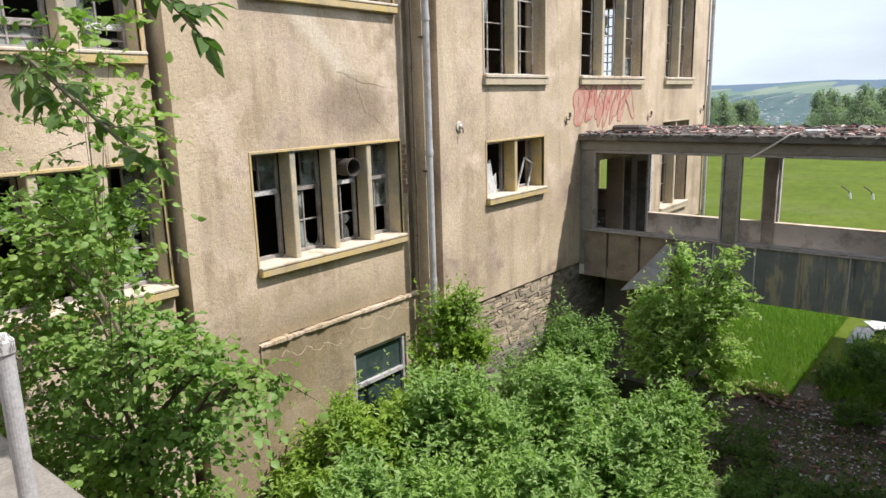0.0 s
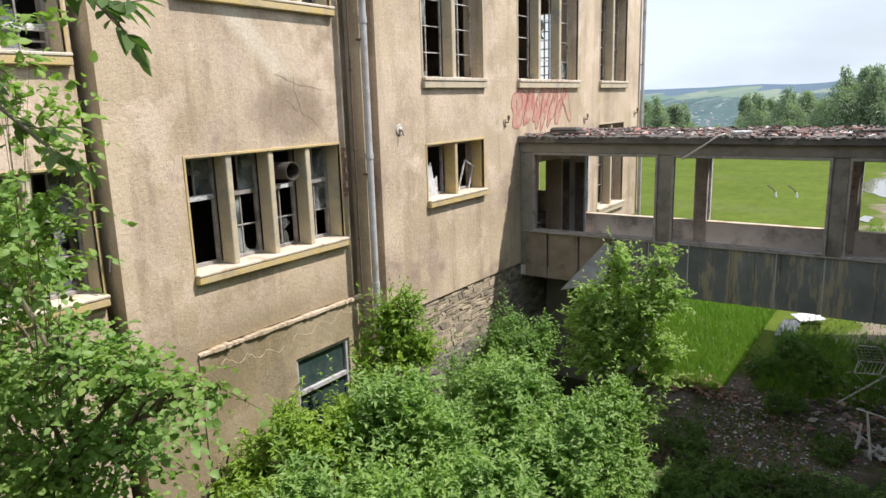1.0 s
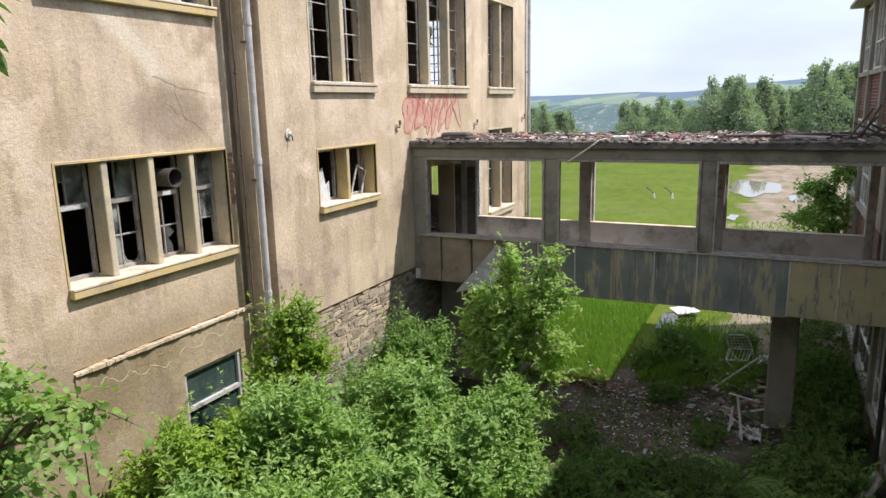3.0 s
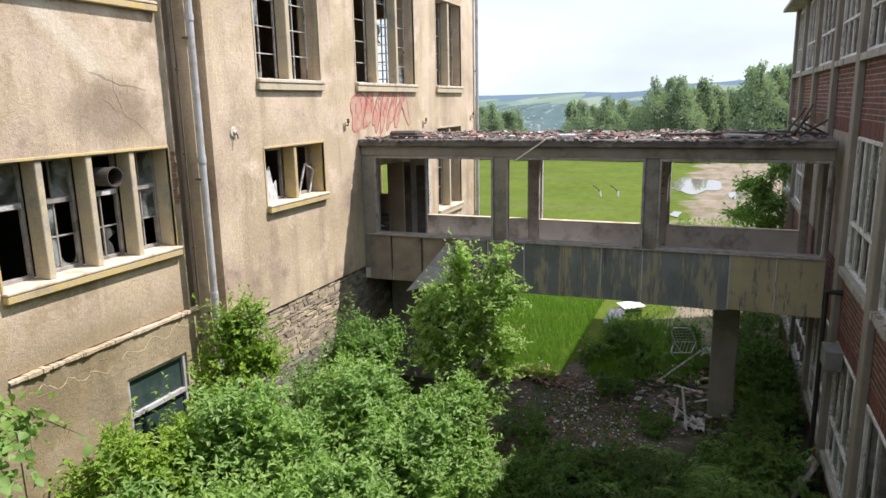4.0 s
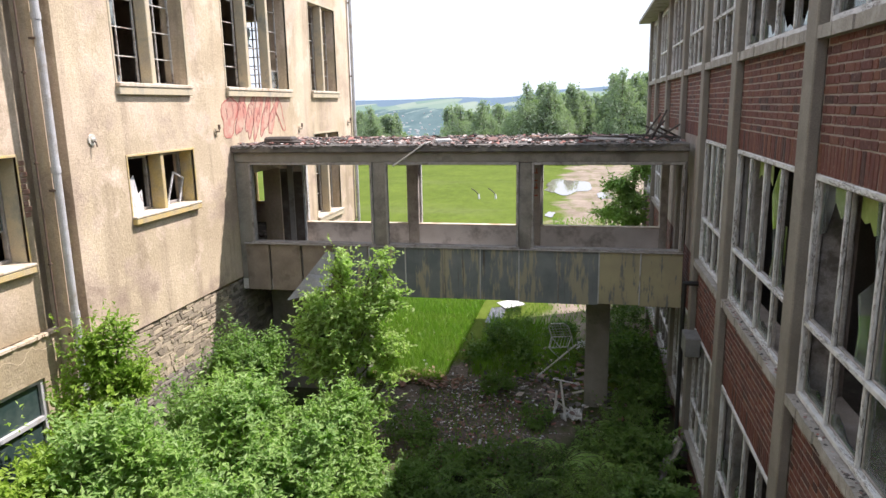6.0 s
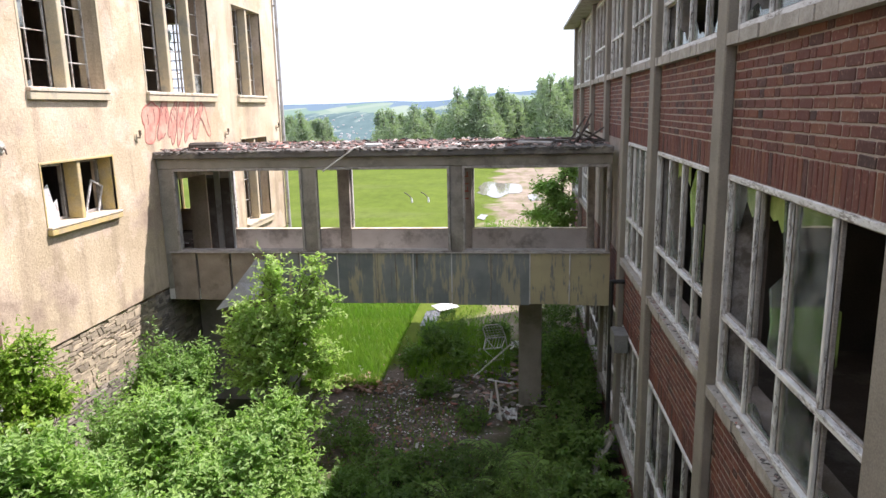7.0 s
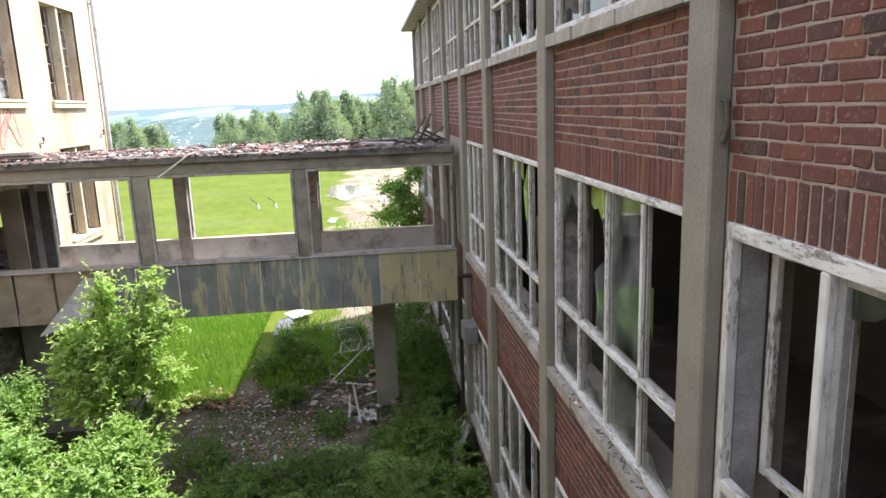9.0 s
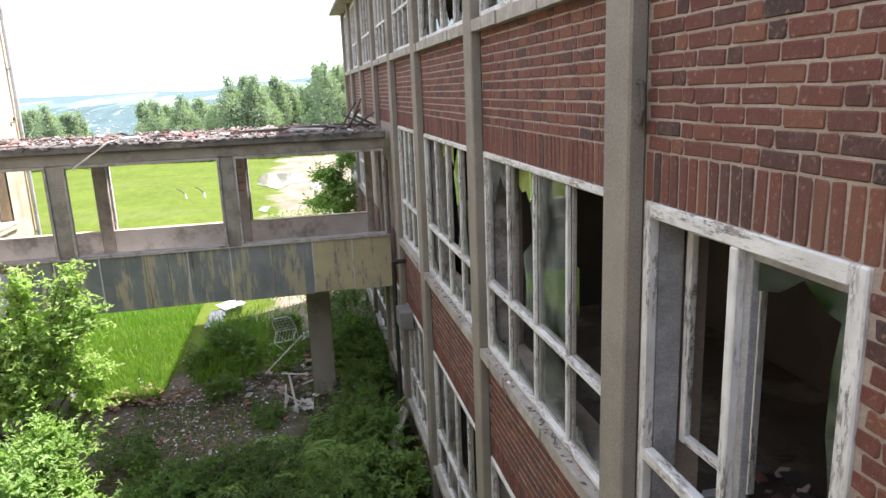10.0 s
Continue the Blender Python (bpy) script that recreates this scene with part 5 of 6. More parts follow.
def plant(name, at, blobs, twigs, per, leaf, width, material, seed, label, category="bush", twig=0.34, stem=0.022, group="", droop=0.25, rise=0.75, trunk_name="stem", shoots=0.12, fine=False, clumps=0):
    """A woody plant: stems rise from its base into the blobs (centre, radii), and twigs set with leaves fill them unevenly."""
    ob = thing(name, at, label, category, group)
    rng = np.random.default_rng(seed)
    mass, blobs = blobs, clumped(blobs, clumps, rng) if clumps else blobs
    vol = np.array([b[3] * b[4] * b[5] for b in blobs]) ** (0.5 if clumps else 0.75)
    which = rng.choice(len(blobs), twigs, p=vol / vol.sum())
    c = np.array([b[:3] for b in blobs])[which]
    r = np.array([b[3:] for b in blobs])[which]
    w = rng.normal(size=(twigs, 3))
    w /= np.linalg.norm(w, axis=1)[:, None]
    rad = rng.uniform(0.30, 1.0, twigs) ** 0.55
    lump = np.array([noise.noise((p[0] * 1.9 + seed, p[1] * 1.9, p[2] * 1.9)) for p in (c + w * r)])
    rad *= 0.88 + 0.55 * lump
    start = c + w * r * rad[:, None]
    way = w * np.array([1, 1, 0.5]) + np.array([0, 0, rise]) + rng.normal(size=(twigs, 3)) * 0.45
    way /= np.linalg.norm(way, axis=1)[:, None]
    length = twig * rng.uniform(0.55, 1.35, twigs)
    sh = (rng.uniform(size=twigs) < shoots) & (w[:, 2] > -0.1) & (rad > 0.7)
    way[sh] = w[sh] * np.array([0.5, 0.5, 0.2]) + np.array([0, 0, 0.9]) + rng.normal(size=(sh.sum(), 3)) * 0.15
    length[sh] *= 1.9
    f = np.tile(np.linspace(0.08, 1.0, per), twigs)
    i = np.repeat(np.arange(twigs), per)
    pts = start[i] + way[i] * (length[i] * f)[:, None] - np.array([0, 0, 1]) * (droop * length[i] * f * f)[:, None]
    side = rng.normal(size=(len(i), 3))
    dirs = way[i] * 0.55 + side * np.array([0.8, 0.8, 0.45]) - np.array([0, 0, 0.26])
    ups = np.array([0.2, 0.05, 1.0]) + rng.normal(size=(len(i), 3)) * 0.42 + w[i] * 0.4
    keep = pts[:, 2] + at[2] > 0.03
    crown = new("crown", leaf_mesh("crown", pts[keep], dirs[keep], ups[keep], leaf, width, material, rng, fine))
    crown.parent = ob
    crown["kind"] = "stuff"
    segs = [((0, 0, -0.02), (0, 0, max(b[2] for b in mass) - 0.6), stem * 1.4, stem * 0.6)] if trunk_name == "trunk" and stem > 0.02 else []
    for b in mass:
        top = Vector(b[:3])
        foot = (0, 0, max(0.0, top.z - 0.9) if trunk_name == "trunk" and stem > 0.02 else -0.02)
        mid = Vector((top.x * 0.35, top.y * 0.35, (foot[2] + top.z) * 0.5)) + Vector(rng.normal(size=3) * 0.06)
        segs += [(foot, mid, stem * (0.6 if foot[2] > 0 else 1.3), stem * 0.5), (mid, top, stem * 0.5, stem * 0.3)]
        for _ in range(7):
            q = rng.normal(size=3)
            q = q / np.linalg.norm(q) * np.array(b[3:]) * 0.85
            p = top + Vector(q)
            base = mid.lerp(top, rng.uniform(0.2, 0.9))
            h = base.lerp(p, 0.5) + Vector((0, 0, 0.08))
            segs += [(base, h, stem * 0.5, stem * 0.35), (h, p, stem * 0.35, stem * 0.15)]
    for j in range(0, twigs, 3):
        segs.append((start[j], start[j] + way[j] * length[j] * 0.8 - np.array([0, 0, droop * length[j] * 0.5]), 0.004, 0.002))
    st = new(trunk_name, stems_mesh("stems", segs, M_TWIG))
    st.parent = ob
    st["kind"] = "stuff"
    return ob


BUSHES = [
    # x, y, crown blobs (relative), twigs, material, leaf
    ("elder_bush", -6.38, 8.25, [(0, 0, 1.3, 0.6, 0.6, 1.0), (0.0, 0, 2.35, 0.30, 0.34, 0.65), (0.08, 0.12, 3.05, 0.12, 0.13, 0.45), (0.32, 0.45, 2.65, 0.14, 0.15, 0.28), (0.26, 0.30, 3.3, 0.06, 0.07, 0.24)], 1500, M_LEAFLIME, 0.085),
    ("elder_bush", -6.35, 6.15, [(0, 0, 1.2, 0.85, 0.9, 1.0), (0.1, 0.35, 1.95, 0.4, 0.5, 0.5), (0.1, 1.3, 1.95, 0.32, 0.4, 0.42)], 1900, M_LEAFLIME, 0.09),
    ("elder_bush", -5.10, 5.40, [(0, 0, 1.1, 1.1, 1.0, 0.95), (0.2, 0.2, 1.9, 0.6, 0.6, 0.5)], 2200, M_LEAF, 0.10),
    ("elder_bush", -5.30, 7.45, [(0, 0, 1.1, 1.1, 1.0, 1.0), (-0.35, 0.1, 2.15, 0.45, 0.5, 0.5)], 2200, M_LEAF, 0.095),
    ("elder_bush", -4.15, 6.90, [(0, 0, 1.0, 0.95, 0.95, 0.9), (0.1, 0.1, 1.65, 0.5, 0.5, 0.45)], 1900, M_LEAF, 0.10),
    ("elder_bush", -5.85, 10.1, [(0, 0, 0.9, 0.8, 0.85, 0.8), (0.0, 0.3, 1.35, 0.4, 0.45, 0.35)], 1500, M_LEAFMID, 0.09),
    ("elder_bush", -4.75, 9.10, [(0, 0, 1.05, 1.0, 0.9, 1.0), (-0.1, 0.1, 1.95, 0.42, 0.42, 0.5)], 2000, M_LEAF, 0.09),
    ("elder_bush", -6.10, 12.0, [(0, 0, 1.0, 0.65, 0.7, 0.9), (-0.1, -0.1, 1.75, 0.4, 0.42, 0.4)], 1300, M_LEAFMID, 0.085),
    ("elder_bush", -3.75, 8.70, [(0, 0, 0.85, 0.7, 0.8, 0.75), (0.15, 0.3, 1.5, 0.4, 0.42, 0.4)], 1500, M_LEAF, 0.09),
    ("elder_bush", -3.70, 9.75, [(0, 0, 0.95, 0.55, 0.6, 0.8), (0.1, 0, 1.75, 0.42, 0.42, 0.36)], 1300, M_LEAF, 0.09),
]
for n, (name, x, y, blobs, tw, m, lf) in enumerate(BUSHES):
    plant(name, (x, y, 0), blobs, int(tw * 1.15), 13, lf * 0.98, 0.22, m, 40 + n, "dense green bush growing wild in the yard" if m is M_LEAF else ("yellow-green bush growing against the rendered wall" if m is M_LEAFLIME else "dark green bush against the stone wall"), group="wild bushes", clumps=11, shoots=0.22, rise=0.95)
plant("young_tree", (-3.75, 11.1, 0), [(-0.15, 0, 2.4, 0.60, 0.5, 0.45), (-0.55, 0, 2.15, 0.42, 0.4, 0.42), (-0.65, 0, 2.85, 0.26, 0.26, 0.34), (-0.2, 0, 3.0, 0.45, 0.4, 0.40), (-0.12, 0, 3.6, 0.12, 0.13, 0.34), (0.38, 0, 3.2, 0.24, 0.24, 0.40), (0.52, 0.02, 3.75, 0.09, 0.10, 0.34), (0.74, 0, 3.28, 0.10, 0.10, 0.18), (0.45, 0, 2.45, 0.30, 0.28, 0.26), (0.62, 0, 2.0, 0.15, 0.15, 0.10), (0.3, -0.1, 1.45, 0.22, 0.2, 0.10), (-0.15, 0, 1.4, 0.42, 0.38, 0.34)],
      1700, 13, 0.084, 0.26, M_LEAFYOUNG, 61, "bushy young tree with fresh green leaves", "tree", stem=0.03, rise=0.95, trunk_name="trunk", clumps=4, shoots=0.2, twig=0.30)
plant("aspen_tree", (-5.2, 3.15, 0), [(-1.45, 0.05, 5.2, 0.55, 0.5, 0.55), (-1.0, 0.05, 5.42, 0.38, 0.38, 0.36), (-1.35, 0.0, 4.2, 0.6, 0.5, 0.6), (-1.5, 0.0, 3.3, 0.6, 0.5, 0.7), (-0.5, 0, 4.6, 0.65, 0.55, 0.5), (0.25, 0.05, 4.62, 0.40, 0.35, 0.28), (0.85, 0.1, 4.68, 0.28, 0.24, 0.15), (1.35, 0.15, 4.62, 0.22, 0.2, 0.09), (0.5, 0.1, 4.1, 0.34, 0.3, 0.26), (-0.1, 0, 3.9, 0.55, 0.5, 0.45), (-0.5, -0.1, 3.05, 0.8, 0.7, 0.8), (-0.3, 0, 2.2, 0.8, 0.7, 0.9)],
      1850, 10, 0.060, 0.42, M_LEAFROUND, 71, "leafy tree with round leaves beside the landing", "tree", fine=True, stem=0.035, twig=0.34, rise=0.25, droop=0.5, trunk_name="trunk", clumps=5)
plant("flowering_shrub", (-6.0, 3.2, 0), [(1.55, -0.4, 6.2, 0.24, 0.22, 0.50), (1.50, -0.45, 6.85, 0.22, 0.2, 0.45), (1.45, -0.45, 5.6, 0.3, 0.25, 0.4)],
      150, 10, 0.06, 0.36, M_LEAFROUND, 73, "slender shrub stem with small leaves", "shrub", fine=True, stem=0.005, twig=0.3, rise=0.5, trunk_name="trunk")


def leafy_branch(name, pts, n, leaf, width, seed, label):
    """An overhanging bough: a bent stem with hanging groups of long leaves."""
    rng = np.random.default_rng(seed)
    ob = thing(name, pts[0], label, "branch")
    o = Vector(pts[0])
    P = [Vector(p) - o for p in pts]
    segs = [(a, b, 0.016 * (1 - i / len(P)) + 0.004, 0.016 * (1 - (i + 1) / len(P)) + 0.003) for i, (a, b) in enumerate(zip(P, P[1:]))]
    at, dr, up = [], [], []
    for j in range(n):
        t = (0.12 + 0.88 * (j + rng.uniform()) / n) * (len(P) - 1)
        i = min(int(t), len(P) - 2)
        base = P[i].lerp(P[i + 1], t - i)
        w = Vector(rng.normal(size=3) * np.array([1, 1, 0.5])) + (P[i + 1] - P[i]).normalized() * 0.8
        tip = base + w.normalized() * rng.uniform(0.08, 0.22) - Vector((0, 0, 0.05))
        segs.append((base, tip, 0.004, 0.002))
        for m in range(5):
            q = base.lerp(tip, (0.45, 0.45, 0.75, 0.75, 1.0)[m])
            s = w.cross(Vector((0, 0, 1))).normalized() * (1 if m % 2 else -1)
            at.append(q), dr.append((w.normalized() * 0.6 + s * (0.9 if m < 4 else 0)) + Vector((0, 0, -0.45)) + Vector(rng.normal(size=3) * 0.2)), up.append(Vector((0, 0, 1)) + Vector(rng.normal(size=3) * 0.35))
    lv = new("leaves", leaf_mesh("leaves", np.array(at), np.array(dr), np.array(up), leaf, width, M_LEAFDARK, rng, True))
    lv.parent = ob
    lv["kind"] = "stuff"
    st = new("bough", stems_mesh("bough", segs, M_TWIG))
    st.parent = ob
    return ob


leafy_branch("elder_branch", [(-5.4, 2.9, 6.5), (-4.5, 2.4, 6.75), (-3.9, 2.25, 6.68), (-3.45, 2.22, 6.50), (-3.10, 2.28, 6.28)], 24, 0.11, 0.22, 5, "bare bough with long pointed green leaves")
leafy_branch("elder_branch", [(-5.2, 2.9, 7.2), (-4.2, 2.5, 7.35), (-3.4, 2.4, 7.10), (-3.0, 2.4, 6.95), (-2.72, 2.42, 6.76)], 24, 0.11, 0.22, 6, "drooping bough with long pointed green leaves")

# weeds in the shade
WEEDS = random.Random(8)
spots = [(-2.4, 6.2, 1.0, 0.9), (-1.2, 7.0, 0.9, 0.7), (-2.6, 8.2, 0.9, 0.9), (-1.4, 8.9, 0.9, 0.6), (0.0, 8.2, 0.9, 0.7), (0.9, 9.2, 0.8, 0.8), (-2.7, 10.4, 0.7, 0.8), (-0.6, 10.2, 0.9, 0.6),
         (0.6, 10.9, 0.9, 0.7), (1.1, 12.3, 0.6, 0.8), (-0.7, 11.6, 0.7, 0.5), (0.5, 13.0, 0.6, 0.45), (-2.2, 11.3, 0.8, 0.5), (-1.7, 10.0, 0.8, 0.55), (0.9, 13.4, 0.6, 0.7), (1.1, 10.6, 0.6, 0.9), (0.2, 9.4, 0.8, 0.6), (-0.9, 13.9, 0.35, 0.3), (1.3, 15.5, 0.45, 1.0), (0.9, 17.2, 0.5, 1.2), (-1.2, 9.6, 0.6, 0.45), (-1.5, 17.0, 0.3, 0.4), (-3.1, 9.6, 0.6, 0.7), (-3.2, 12.7, 0.45, 0.6), (1.2, 14.6, 0.5, 0.8), (-1.4, 11.9, 0.7, 0.45), (-2.5, 11.9, 0.5, 0.3), (1.15, 16.4, 0.6, 1.3), (1.0, 18.2, 0.7, 1.7), (0.7, 20.3, 0.8, 1.6),
         (-1.7, 17.9, 0.38, 0.75), (-0.6, 18.9, 0.35, 0.7), (0.2, 17.6, 0.4, 0.45), (-1.5, 5.4, 0.9, 0.8), (-3.0, 5.2, 0.9, 1.0), (0.4, 6.6, 0.9, 0.8), (-1.9, 15.4, 0.4, 0.35), (-2.2, 18.3, 0.35, 0.7), (-1.9, 19.5, 0.35, 0.8), (-2.6, 17.3, 0.35, 0.4)]
for n, (x, y, r, h) in enumerate(spots):
    plant("weeds", (x, y, 0), [(0, 0, h * 0.42, r, r, h * 0.5)], int(240 * r * (0.6 + h)), 11, 0.075 if n % 3 else 0.10, 0.28 if n % 2 else 0.2, (M_WEED, M_LEAFDARK, M_WEED)[n % 3], 200 + n,
          "low tangle of dark green weeds in the shade", "weeds", twig=0.26, stem=0.008, group="weed patches", rise=0.9)
plant("wall_shrub", (1.15, 21.2, 0), [(0.2, 0, 2.6, 0.35, 0.5, 0.8), (-0.4, -0.1, 3.25, 0.4, 0.45, 0.16), (0.1, 0, 3.6, 0.38, 0.5, 0.26), (-0.25, 0, 4.05, 0.34, 0.4, 0.16), (0.35, 0, 4.45, 0.24, 0.4, 0.25)], 900, 11, 0.10, 0.3, M_LEAF, 91, "leafy shrub growing beside the brick wall", "shrub", trunk_name="trunk", clumps=4, rise=0.3)


def fern(at, seed):
    rng = np.random.default_rng(seed)
    ob = thing("fern", at, "bright green fern with arching fronds", "fern", "ferns in the shade")
    pts, dirs, ups, segs = [], [], [], []
    for a in np.linspace(0, 6.28, 11)[:-1] + rng.uniform(0, 0.5, 10):
        out = np.array([math.cos(a), math.sin(a), 0])
        L = rng.uniform(0.55, 0.95)
        prev = np.zeros(3)
        for t in np.linspace(0.1, 1, 22):
            p = out * L * t + np.array([0, 0, 1.0]) * (L * (1.1 * t - 0.9 * t * t))
            segs.append((prev, p, 0.005, 0.004))
            s = np.cross(out, [0, 0, 1.0])
            for k in (-1, 1):
                pts.append(p), dirs.append(s * k + out * 0.35 - np.array([0, 0, 0.1])), ups.append(np.array([0, 0, 1.0]) + rng.normal(size=3) * 0.1)
            prev = p
    lv = new("fronds", leaf_mesh("fronds", np.array(pts), np.array(dirs), np.array(ups), 0.13, 0.16, M_LEAF, rng))
    st = new("stalks", stems_mesh("stalks", segs, M_TWIG, 4))
    lv.parent = st.parent = ob
    lv["kind"] = "stuff"


for n, (x, y) in enumerate(((0.35, 11.9), (0.9, 11.2), (-0.3, 12.4), (0.75, 13.2), (-1.0, 10.9), (0.1, 11.0), (0.6, 12.5), (1.2, 11.9))):
    fern((x, y, 0.0), 300 + n)

# meadow grass


def blades(name, n, x0, x1, y0, y1, h, seed, label, power=1.0):
    rng = np.random.default_rng(seed)
    x, y = rng.uniform(x0, x1, n), y0 + (y1 - y0) * rng.uniform(0, 1, n) ** power
    z = np.array([ground_height(a, b) for a, b in zip(x, y)])
    hh = h * rng.uniform(0.4, 1.2, n)
    a = rng.uniform(0, 6.28, n)
    lean = rng.normal(0, 0.35, (n, 2)) * hh[:, None]
    w = 0.012 + 0.0006 * (y - 15)
    base = np.stack([x, y, z], 1)
    off = np.stack([np.cos(a) * w, np.sin(a) * w, np.zeros(n)], 1)
    tip = base + np.stack([lean[:, 0], lean[:, 1], hh], 1)
    v = np.stack([base - off, base + off, tip], 1).reshape(-1, 3)
    me = bpy.data.meshes.new(name)
    me.from_pydata(v.tolist(), [], (np.arange(n)[:, None] * 3 + np.arange(3)).tolist())
    me.materials.append(M_GRASS)
    return tagged(new(name, me), label, "grass", kind="stuff")


blades("meadow_grass", 40000, -8.5, -3.2, 15.7, 27.0, 0.20, 1, "tall bright green meadow grass in the sun", 1.3)
blades("yard_grass", 3000, -2.7, -0.2, 16.2, 20.5, 0.42, 5, "thin tall weedy grass under the bridge")
blades("soil_grass", 1600, -3.6, -0.6, 10.0, 15.2, 0.16, 6, "sparse short grass on the bare soil")
blades("track_tufts", 5000, -1.8, 2.8, 21.0, 40.0, 0.14, 3, "sparse grass tufts on the gravel track")

# ---- far trees: tall trees on the slope below the meadow, their tops above its edge ----
def far_tree(h, seed, slim):
    rng = np.random.default_rng(seed)
    n = 15000
    w = rng.normal(size=(n, 3))
    w /= np.linalg.norm(w, axis=1)[:, None]
    levels = [(0.32 + 0.66 * (i / 33) ** 0.9, 0.175 * (1 - i / 33) ** 0.75 + 0.022) for i in range(34)]
    blobs = []
    for z, rr in levels:
        a, q = rng.uniform(0, 6.283), rr * h * slim * rng.uniform(0.2, 1.15)
        blobs.append((q * math.cos(a), q * math.sin(a), h * (z + rng.normal() * 0.02), h * rr * slim * rng.uniform(0.28, 0.62) + 0.012 * h, h * rr * rng.uniform(0.35, 0.8) + 0.015 * h))
    size = np.array([q[3] ** 1.6 for q in blobs])
    b = np.array(blobs)[rng.choice(len(blobs), n, p=size / size.sum())]
    r = rng.uniform(0.15, 1.0, n) ** 0.6 * (1 + 0.7 * rng.random(n) ** 4)
    pts = b[:, :3] + w * np.stack([b[:, 3], b[:, 3], b[:, 4]], 1) * r[:, None]
    ob = thing("far_tree", (0, 0, 0), "tall leafy tree on the slope beyond the meadow", "tree", "tree line")
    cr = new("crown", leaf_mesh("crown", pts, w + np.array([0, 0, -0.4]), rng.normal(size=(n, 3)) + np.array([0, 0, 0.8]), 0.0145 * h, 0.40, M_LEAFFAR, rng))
    cr["kind"] = "stuff"
    tr = new("trunk", stems_mesh("trunk", [((0, 0, -0.5), (0, 0, h * 0.5), 0.014 * h, 0.009 * h), ((0, 0, h * 0.5), (0, 0, h * 0.97), 0.009 * h, 0.002 * h)] + [((0, 0, b2[2] - 0.12 * h), tuple(b2[:3]), 0.005 * h, 0.002 * h) for b2 in blobs], M_BARK, 7))
    cr.parent = tr.parent = ob
    return ob


FAR = random.Random(17)
HEIGHTS = (22.0, 24.0, 26.0, 23.0)
models = [far_tree(h, 1 + n, s) for n, (h, s) in enumerate(zip(HEIGHTS, (0.95, 0.72, 0.62, 0.82)))]
used = set()
for az0, az1, top0, top1, n in ((-0.40, -0.275, -0.016, -0.004, 16), (-0.275, -0.205, -0.046, -0.036, 6), (-0.205, -0.085, -0.016, 0.002, 16), (-0.085, -0.005, 0.004, 0.028, 14), (-0.005, 0.035, -0.004, 0.012, 7), (0.035, 0.11, 0.03, 0.052, 9), (-0.205, 0.10, -0.036, -0.016, 26)):
    for i in range(n):
        az = az0 + (az1 - az0) * (i + FAR.uniform(0.1, 0.9)) / n
        k, top = FAR.randrange(4), FAR.uniform(top0, top1)
        near_d, far_d = 95.0, 330.0
        for _ in range(30):
            d = (near_d + far_d) / 2
            if ground_height(az * d, d + 0.8) + HEIGHTS[k] > 6.4 + top * d:
                near_d = d
            else:
                far_d = d
        m = Matrix.Translation((az * d, 0.8 + d, ground_height(az * d, 0.8 + d))) @ Matrix.Rotation(FAR.uniform(0, 6.28), 4, "Z")
        if k not in used:
            models[k].matrix_world = m
            used.add(k)
        else:
            copy_thing(models[k], m)
scrub = plant("field_scrub", (-9.0, 76.0, 0), [(0, 0, 0.3, 3.2, 1.5, 0.35)], 420, 9, 0.24, 0.3, M_LEAFLIME, 400, "light green scrub at the field edge", "scrub", twig=0.4, group="field scrub")
for i in range(15):
    copy_thing(scrub, Matrix.Translation((-31 + i * 2.3, 75 + 5 * FAR.random(), -0.1)) @ Matrix.Rotation(FAR.uniform(0, 6.28), 4, "Z"))
for x, y in ((-7.25, 47.7), (-6.1, 47.85)):
    ob = thing("bent_stake", (x, y, 0), "dark bent stake with a white foot in the meadow", "stake", "stakes in the meadow")
    bm = bmesh.new()
    tube(bm, [(0.0, 0, 0.2), (-0.08, 0, 0.42), (-0.28, 0, 0.60), (-0.50, 0, 0.72)], 0.035, 7)
    part("rod", bm, M_IRON, ob)
    bm = bmesh.new()
    rod(bm, (0.04, 0, 0), (0.0, 0, 0.34), 0.08, 0.055, 9)
    part("foot", bm, M_WHITE, ob)

# far villages: tiny pale houses in the valley
verts, faces = [], []
for i in range(110):
    y = FAR.uniform(1600, 2400)
    x = y * FAR.triangular(-0.40, -0.05, -0.27)
    z, s = ground_height(x, y), FAR.uniform(1.6, 3.4)
    k0 = len(verts)
    verts += [(x + a * s, y + b * s * 0.7, z + c) for c in (0, s * 0.7) for a, b in ((-1, -1), (1, -1), (1, 1), (-1, 1))] + [(x - s, y, z + s * 1.3), (x + s, y, z + s * 1.3)]
    faces += [tuple(k0 + q for q in f) for f in ((0, 1, 5, 4), (1, 2, 6, 5), (2, 3, 7, 6), (3, 0, 4, 7), (4, 5, 9, 8), (6, 7, 8, 9), (5, 6, 9), (7, 4, 8))]
me = bpy.data.meshes.new("far_village")
me.from_pydata(verts, [], faces)
me.materials.append(plain("house_walls", (0.40, 0.40, 0.40), (0.30, 0.27, 0.26), 0.02, 0.9))
tagged(new("far_village", me), "small pale houses scattered in the distant valley", "houses", kind="stuff")

# ---- puddles on the track ----
k = Nodes("puddle_water")
M_WATER = k.done((0.22, 0.20, 0.17), 0.03, spec=1.0)


